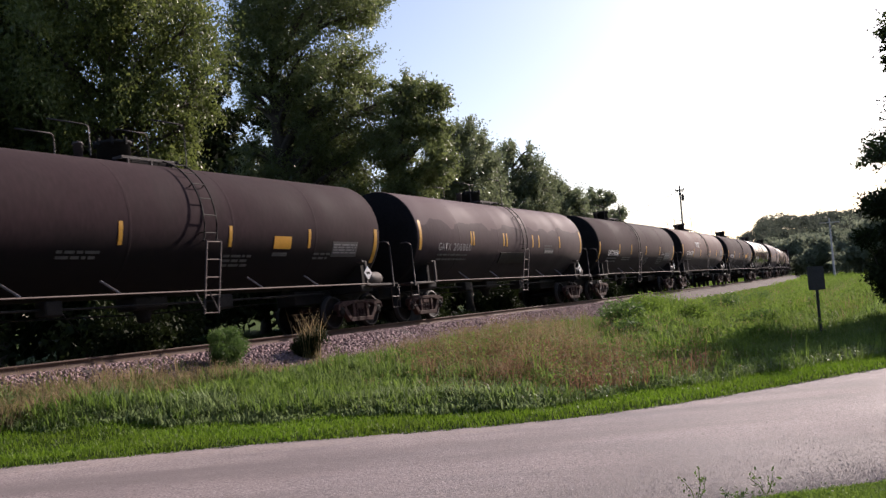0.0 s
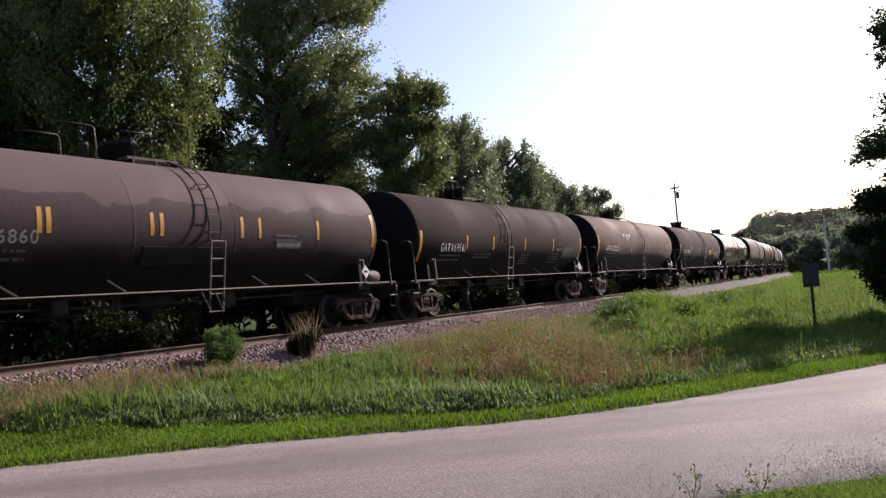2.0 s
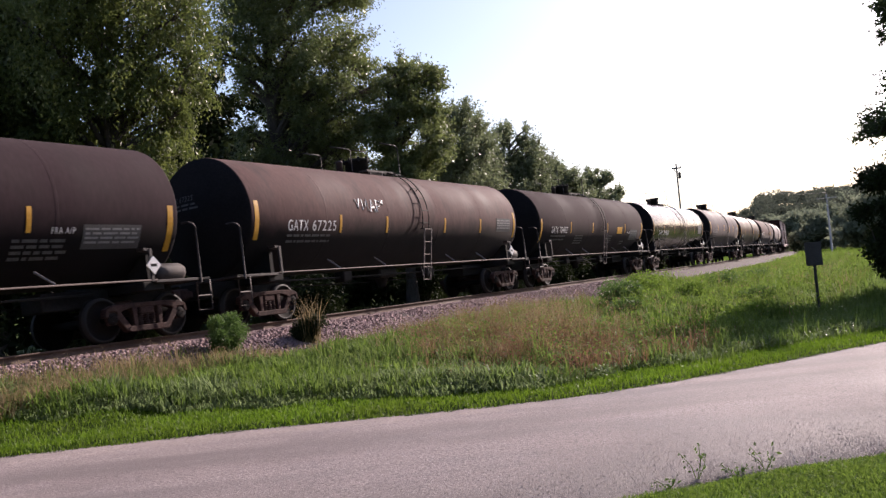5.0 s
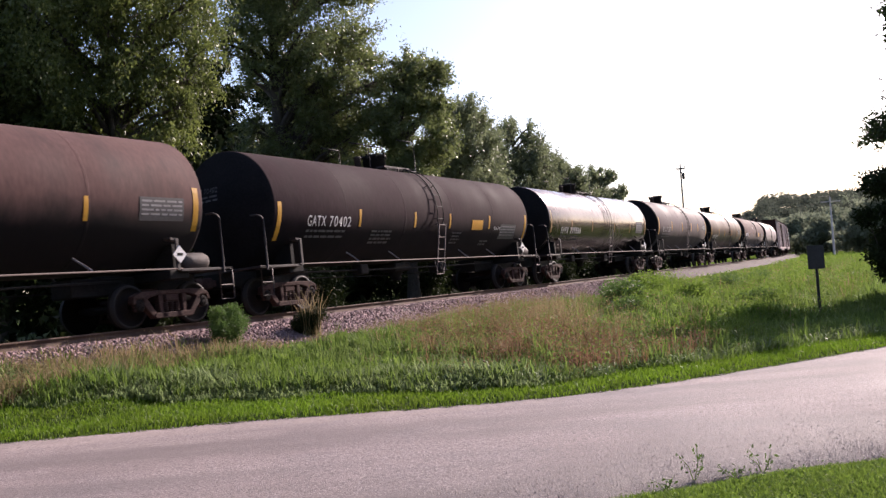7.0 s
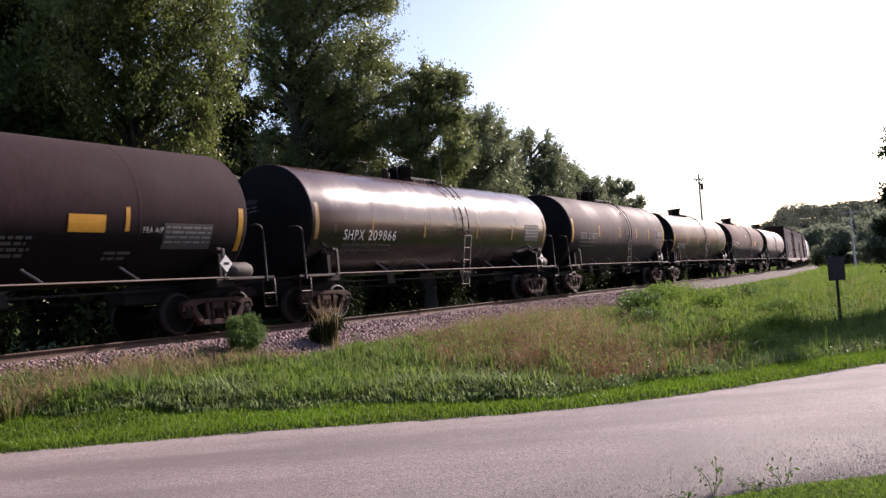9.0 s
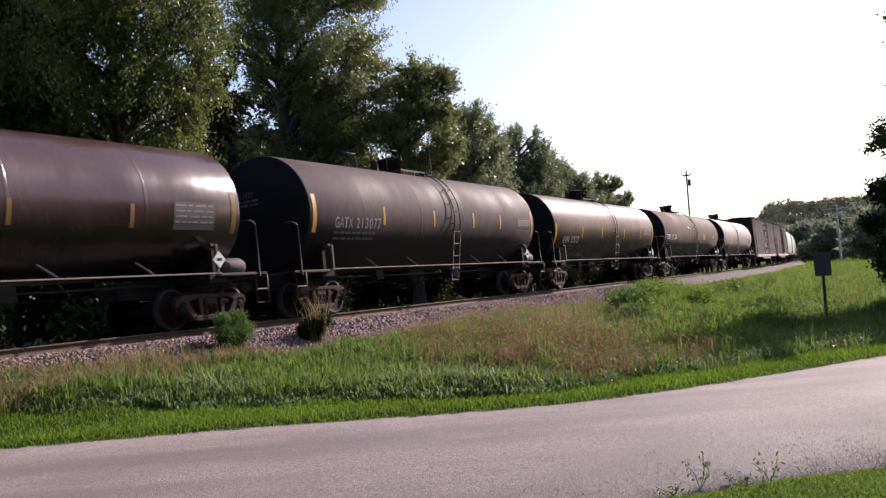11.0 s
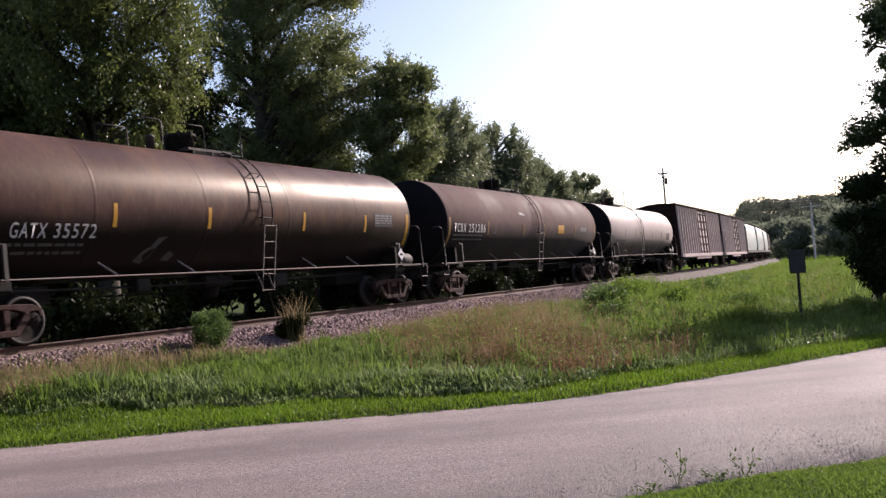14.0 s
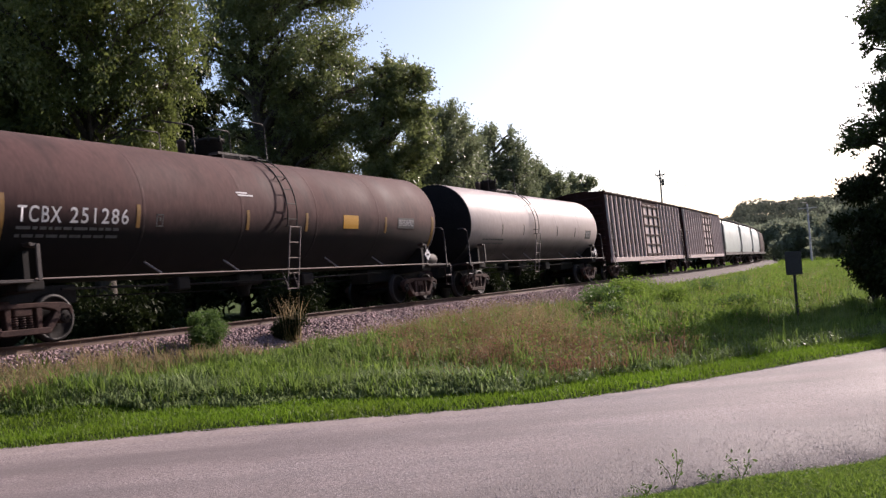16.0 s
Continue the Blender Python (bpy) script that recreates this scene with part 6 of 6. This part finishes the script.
def build_trees():
    big = "tall leafy cottonwood tree behind the railway"
    lobed_tree(-19.8, 29, 14.5, [(-2.5, 10.3, 2.0), (-0.7, 10.7, 2.0), (1.2, 10.9, 2.0), (2.5, 10.1, 1.3), (2.3, 8.3, 1.0), (0.5, 8.8, 1.8), (-1.5, 8.4, 2.0), (-2.9, 8.1, 1.8), (2.1, 7.2, 0.8), (-0.1, 7.1, 1.6), (-1.9, 6.9, 1.4),
               (-0.7, 12.5, 2.3), (1.5, 12.6, 2.0), (-2.7, 12.2, 2.2), (1.5, 6.2, 1.0), (1.2, 7.7, 1.2), (0.9, 5.6, 1.1), (0.2, 5.2, 1.3), (-1.6, 5.0, 1.4)], 135000, 0.07, L_PALE, 21, big + " with drooping pale leaves", 1.3, -0.7, 0.8)
    tree(*azr(-29, 30), 16, 5.2, 34000, 0.13, L_SHADE, 22, 0.08, big)
    lobed_tree(-10.4, 42, 20, [(0.1, 15.1, 2.2), (2.8, 15.3, 2.2), (4.6, 15.4, 1.2), (-0.8, 13, 1.7), (1.6, 12.9, 2.2), (3.7, 12.9, 1.4), (4.5, 11.8, 0.9), (0.9, 10.8, 1.5), (3, 10.8, 2), (4.9, 10.7, 1), (3.9, 9.4, 1.7), (2.1, 8.7, 1.5)]
               + [(-1.1, 11.4, 0.9), (0, 17.5, 2.5), (3.2, 17.7, 2.2), (-1.3, 14.9, 1.3), (3.3, 7.8, 1.6), (5.3, 9.3, 1), (-0.9, 8.8, 0.8), (-0.3, 8.0, 1.1), (0.5, 7.0, 1.2), (-1.4, 7.0, 1.1), (1.1, 9.5, 1), (-2, 12.8, 0.8), (3.7, 6.5, 1.4), (1.2, 6.9, 1)], 130000, 0.082, L_TREE, 23, big + " with glinting leaves", 0.3, 0.3, 0.9, foot=0.4)
    # two dark backing trees, added to close sky gaps between the crowns
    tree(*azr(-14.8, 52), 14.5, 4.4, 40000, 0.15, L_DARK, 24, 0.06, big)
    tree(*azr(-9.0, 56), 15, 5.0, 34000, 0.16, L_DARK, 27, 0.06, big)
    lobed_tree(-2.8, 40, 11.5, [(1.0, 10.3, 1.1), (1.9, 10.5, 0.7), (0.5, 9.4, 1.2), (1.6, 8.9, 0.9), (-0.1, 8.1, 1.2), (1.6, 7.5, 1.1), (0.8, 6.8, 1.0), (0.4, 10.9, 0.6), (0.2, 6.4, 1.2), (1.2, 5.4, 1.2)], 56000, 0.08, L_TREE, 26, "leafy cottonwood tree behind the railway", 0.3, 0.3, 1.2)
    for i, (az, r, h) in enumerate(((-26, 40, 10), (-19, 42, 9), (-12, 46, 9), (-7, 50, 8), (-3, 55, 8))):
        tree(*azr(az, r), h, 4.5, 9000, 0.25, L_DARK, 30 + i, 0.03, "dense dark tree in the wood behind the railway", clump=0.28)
    row = "mid-sized feathery tree in the row behind the railway"
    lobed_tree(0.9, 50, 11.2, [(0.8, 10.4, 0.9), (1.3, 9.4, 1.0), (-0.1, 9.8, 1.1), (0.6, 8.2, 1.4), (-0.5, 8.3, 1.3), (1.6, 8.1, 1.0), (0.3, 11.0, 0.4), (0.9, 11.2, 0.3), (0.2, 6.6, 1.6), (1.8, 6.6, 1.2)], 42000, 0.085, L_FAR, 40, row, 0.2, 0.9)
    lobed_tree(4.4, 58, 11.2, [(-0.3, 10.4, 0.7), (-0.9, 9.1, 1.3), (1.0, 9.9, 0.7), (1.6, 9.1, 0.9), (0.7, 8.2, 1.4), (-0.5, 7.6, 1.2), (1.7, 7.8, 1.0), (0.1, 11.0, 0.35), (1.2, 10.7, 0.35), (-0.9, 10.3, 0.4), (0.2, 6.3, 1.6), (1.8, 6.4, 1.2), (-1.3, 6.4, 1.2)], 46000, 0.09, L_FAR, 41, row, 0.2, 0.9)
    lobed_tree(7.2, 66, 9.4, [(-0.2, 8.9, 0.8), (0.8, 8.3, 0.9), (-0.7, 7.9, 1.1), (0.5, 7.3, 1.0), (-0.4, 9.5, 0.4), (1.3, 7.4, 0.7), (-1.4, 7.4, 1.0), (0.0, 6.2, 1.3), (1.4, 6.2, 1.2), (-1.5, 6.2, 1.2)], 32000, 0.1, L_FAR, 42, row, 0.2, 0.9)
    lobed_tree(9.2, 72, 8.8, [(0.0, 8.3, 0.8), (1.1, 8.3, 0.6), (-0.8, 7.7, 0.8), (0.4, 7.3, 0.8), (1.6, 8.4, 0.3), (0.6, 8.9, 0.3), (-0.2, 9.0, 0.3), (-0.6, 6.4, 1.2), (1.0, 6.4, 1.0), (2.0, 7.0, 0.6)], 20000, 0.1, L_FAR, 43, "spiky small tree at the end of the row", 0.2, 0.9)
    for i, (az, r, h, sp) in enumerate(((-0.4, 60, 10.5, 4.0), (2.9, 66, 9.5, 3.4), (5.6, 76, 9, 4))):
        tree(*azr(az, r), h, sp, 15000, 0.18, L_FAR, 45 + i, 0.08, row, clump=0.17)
    # right-hand trees by the road
    lobed_tree(28.3, 31, 8.0, [(-1.7, 5.05, 0.42), (-1.3, 5.05, 0.55), (-0.7, 5.4, 0.7), (-0.3, 4.1, 0.6), (-0.8, 6.1, 0.3), (-1.3, 5.35, 0.35), (-0.2, 6.4, 0.8), (0.2, 7.4, 0.8), (0.3, 4.7, 0.8),
               (1.0, 7.0, 1.0), (1.2, 5.6, 1.2), (1.0, 4.2, 1.2), (2.4, 6.4, 1.1), (2.4, 5.0, 1.2)], 34000, 0.075, L_SHADE, 61, "leafy roadside tree with overhanging branches", 0.4, 0.1, 0.8)
    lobed_tree(28.6, 35, 10.5, [(-0.9, 9.3, 0.7), (-0.8, 8, 0.4), (-1.3, 8.6, 0.3), (-0.2, 8.8, 1.1), (-0.1, 7.2, 1), (-0.4, 9.6, 0.9)] + [(1.2, 8.6, 1.2), (1.6, 7.0, 1.4), (1.4, 10.0, 1.0)], 26000, 0.085, L_SHADE, 62, "tall leafy tree behind the roadside tree", 0.4, 0.1, 0.9)
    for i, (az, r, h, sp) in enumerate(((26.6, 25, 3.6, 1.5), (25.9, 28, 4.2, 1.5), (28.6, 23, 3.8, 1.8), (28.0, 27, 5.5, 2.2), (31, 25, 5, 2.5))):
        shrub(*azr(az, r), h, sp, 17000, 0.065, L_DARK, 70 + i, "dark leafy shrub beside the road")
    # unseen trees along the road, added to block low sky reflected in the tanks
    for i in range(6):
        tree(*azr(46 + 8 * i, 44 + 3 * (i % 2)), 9.5 + (i * 5) % 3, 5.0, 6000, 0.35, L_TREE, 180 + i, 0.04, "leafy tree in the wood along the road", clump=0.28)
    # unseen trees behind the viewer, added to cut sky light on the train
    for i in range(9):
        tree(-30 + i * 7.5, -9 - 3 * (i % 3), 11 + (i * 5) % 4, 5.5, 5000, 0.4, L_TREE, 160 + i, 0.05, "unseen tree behind the viewer that blocks sky light", clump=0.28)
    # shrubs under the trees behind the track, shade put into their leaf colour
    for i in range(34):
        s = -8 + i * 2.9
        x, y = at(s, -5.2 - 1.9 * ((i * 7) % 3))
        shrub(x, y, 1.7 + 0.6 * ((i * 5) % 4), 2.2, 4200, 0.095, L_DARK, 90 + i, "leafy shrub under the trees, coloured as if shaded")
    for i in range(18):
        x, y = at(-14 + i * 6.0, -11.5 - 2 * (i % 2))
        shrub(x, y, 3.4 + 0.6 * (i % 3), 3.2, 2400, 0.23, L_DARK, 200 + i, "dense shrub in the wood edge, coloured as if shaded")
    # two bushes on the ballast shoulder
    x, y = at(13.6, 2.75)
    shrub(x, y, 1.0, 0.72, 20000, 0.021, L_BUSH, 81, "round fresh green bush on the ballast", z=0.42)
    x, y = at(16.1, 2.85)
    shrub(x, y, 0.62, 0.6, 8000, 0.026, L_DARK, 82, "dark weed bush with dry stalks on the ballast", stalks=110, z=0.42)
    # low leafy clumps on the grassy bank
    for i, (x, y, h, sp) in enumerate(((4.7, 25.5, 0.85, 1.0), (5.8, 27.6, 0.8, 1.1), (4.2, 23.2, 0.6, 0.8), (7.2, 27.5, 0.55, 0.9), (8.6, 26.0, 0.6, 0.9), (6.6, 21.0, 0.5, 0.8), (9.8, 33.0, 0.6, 1.1), (7.4, 33.5, 0.5, 1.0), (12.2, 37.0, 0.6, 1.2))):
        shrub(x, y, h, sp, 5000, 0.04, L_BRIGHT if i % 2 else L_BUSH, 300 + i, "low leafy bush on the grassy bank")
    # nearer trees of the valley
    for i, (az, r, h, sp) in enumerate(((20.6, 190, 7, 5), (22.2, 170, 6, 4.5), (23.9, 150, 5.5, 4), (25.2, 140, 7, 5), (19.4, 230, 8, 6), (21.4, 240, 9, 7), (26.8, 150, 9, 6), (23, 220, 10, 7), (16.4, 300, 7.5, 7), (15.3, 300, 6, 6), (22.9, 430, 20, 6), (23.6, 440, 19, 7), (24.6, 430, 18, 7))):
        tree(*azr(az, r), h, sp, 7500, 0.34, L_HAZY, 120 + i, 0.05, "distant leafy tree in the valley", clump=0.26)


def build_hill():
    """A wooded ridge on the horizon."""
    rng = np.random.default_rng(77)
    na, nr = 60, 10
    V = []
    def top(az):
        return np.interp(az, [-60, 0, 12, 15.5, 17.0, 17.9, 18.4, 19.0, 20.1, 21.2, 22.5, 24, 26, 30, 40, 60], [4, 4, 4, 5, 10, 16, 19.5, 23, 25.5, 23.5, 23.5, 24, 24, 24, 20, 14])
    azs = np.linspace(-60, 60, na)
    for az in azs:
        for j in range(nr):
            k = j / (nr - 1)
            r = 330 + 260 * k
            V.append((*azr(az, r), top(az) * math.sin(min(1, k * 1.3) * math.pi / 2) * (1 if k < 0.9 else 0.7)))
    i = np.arange(len(V)).reshape(na, nr)
    F = np.stack([i[:-1, :-1], i[1:, :-1], i[1:, 1:], i[:-1, 1:]], -1).reshape(-1, 4)
    tagged(new("hill", arrays("hill", V, F, M_SOIL, smooth=True)), "low green wooded ridge", "hill", kind="structure")
    C, R = [], []
    for _ in range(1300):
        az, k = rng.uniform(10, 42), rng.uniform(0, 1) ** 0.8
        r = 330 + 220 * k
        C.append((*azr(az, r), top(az) * math.sin(min(1, k * 1.18 * 1.3 * 0.85) * math.pi / 2) + rng.uniform(1.0, 4.5)))
        R.append(rng.uniform(2.0, 4.0))
    P = clumps(np.array(C), np.array(R), 150000, rng)
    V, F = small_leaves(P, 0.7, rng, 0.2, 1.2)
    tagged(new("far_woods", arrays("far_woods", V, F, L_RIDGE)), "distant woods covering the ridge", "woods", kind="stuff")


def utility_pole(x, y, top, label, transformer=True, arm=1.3, turn=0.0, wood=M_POLE):
    ob = thing("utility_pole", label, "pole", pose(x, y, 0.2, 0, 0, turn), "utility poles")
    bm = bmesh.new()
    tube(bm, [(0, 0, -0.3), (0, 0, top - 0.2)], [0.14, 0.09], 10)
    part("post", to_mesh("post", bm, wood), ob)
    bm = bmesh.new()
    box(bm, -arm / 2, arm / 2, -0.16, -0.06, top - 0.75, top - 0.62, bevel=0.01)
    part("crossarm", to_mesh("crossarm", bm, wood), ob)
    bm = bmesh.new()
    for d in (-1, 1):
        tube(bm, [(d * arm * 0.32, -0.11, top - 0.7), (0, -0.1, top - 1.35)], 0.03, 5)
    part("brace", to_mesh("brace", bm, M_POLE), ob)
    for dx in (-arm * 0.46, arm * 0.46, 0.0):
        bm = bmesh.new()
        lathe(bm, [(0, 0.03), (0.06, 0.06), (0.10, 0.035), (0.14, 0.055), (0.2, 0.02)], "z", 8)
        part("insulator", to_mesh("insulator", bm, M_PANEL), ob, pose(dx, -0.11 if dx else 0, top - 0.62 if dx else top - 0.22))
    if transformer:
        bm = bmesh.new()
        lathe(bm, [(top - 1.9, 0.12), (top - 1.86, 0.16), (top - 1.25, 0.16), (top - 1.2, 0.12), (top - 1.15, 0.05)], "z", 12)
        for v in bm.verts:
            v.co.x += 0.27
        part("transformer", to_mesh("transformer", bm, M_GREYSTEEL), ob)
    return ob


def wire(a, b, sag, label):
    bm = bmesh.new()
    a, b = Vector(a), Vector(b)
    tube(bm, [a.lerp(b, k / 16) - Vector((0, 0, sag * 4 * (k / 16) * (1 - k / 16))) for k in range(17)], 0.022, 4)
    tagged(new("power_line", to_mesh("power_line", bm, M_WIRE)), label, "cable")


def build_sign():
    ob = thing("road_sign", "small road sign seen from its dull metal back", "sign", pose(*azr(21.68, 22.6), 0.03, 0, 0, 166))
    bm = bmesh.new()
    box(bm, -0.03, 0.03, -0.025, 0.0, -0.3, 1.62)
    box(bm, -0.03, -0.015, -0.025, 0.02, -0.3, 1.62)
    box(bm, 0.015, 0.03, -0.025, 0.02, -0.3, 1.62)
    part("post", to_mesh("post", bm, M_SIGNBACK), ob)
    bm = bmesh.new()
    box(bm, -0.18, 0.18, 0.022, 0.032, 1.09, 1.63, bevel=0.004)
    part("plate", to_mesh("plate", bm, M_SIGNBACK), ob)
    for z in (1.2, 1.5):
        bm = bmesh.new()
        lathe(bm, [(-0.04, 0.012), (-0.03, 0.012), (0.04, 0.012)], "y", 6)
        part("bolt", to_mesh("bolt", bm, M_GREYSTEEL), ob, pose(0, 0, z))


build_sign()
px1, py1 = azr(14.45, 107)
utility_pole(px1, py1, 12.2, "tall wooden utility pole with crossarm and transformer", True, 1.05, -14)
px2, py2 = azr(22.7, 118)
utility_pole(px2, py2, 7.5, "wooden utility pole with a pale crossarm", False, 2.2, -20, M_PALEWOOD)
wire((px1, py1, 11.7), (*azr(2, 140), 10.5), 2.2, "thin black power line")
wire((px1, py1, 11.7), (px2, py2, 7.7), 1.2, "thin black power line")
for wx, wy, wh, wk in ((1.62, 6.58, 0.30, 1), (2.15, 6.70, 0.2, 3), (1.36, 6.40, 0.07, 5), (1.9, 6.6, 0.08, 7)):
    build_weed(wx, wy, wh, wk)
build_trees()
build_hill()
build_grass()


motions()
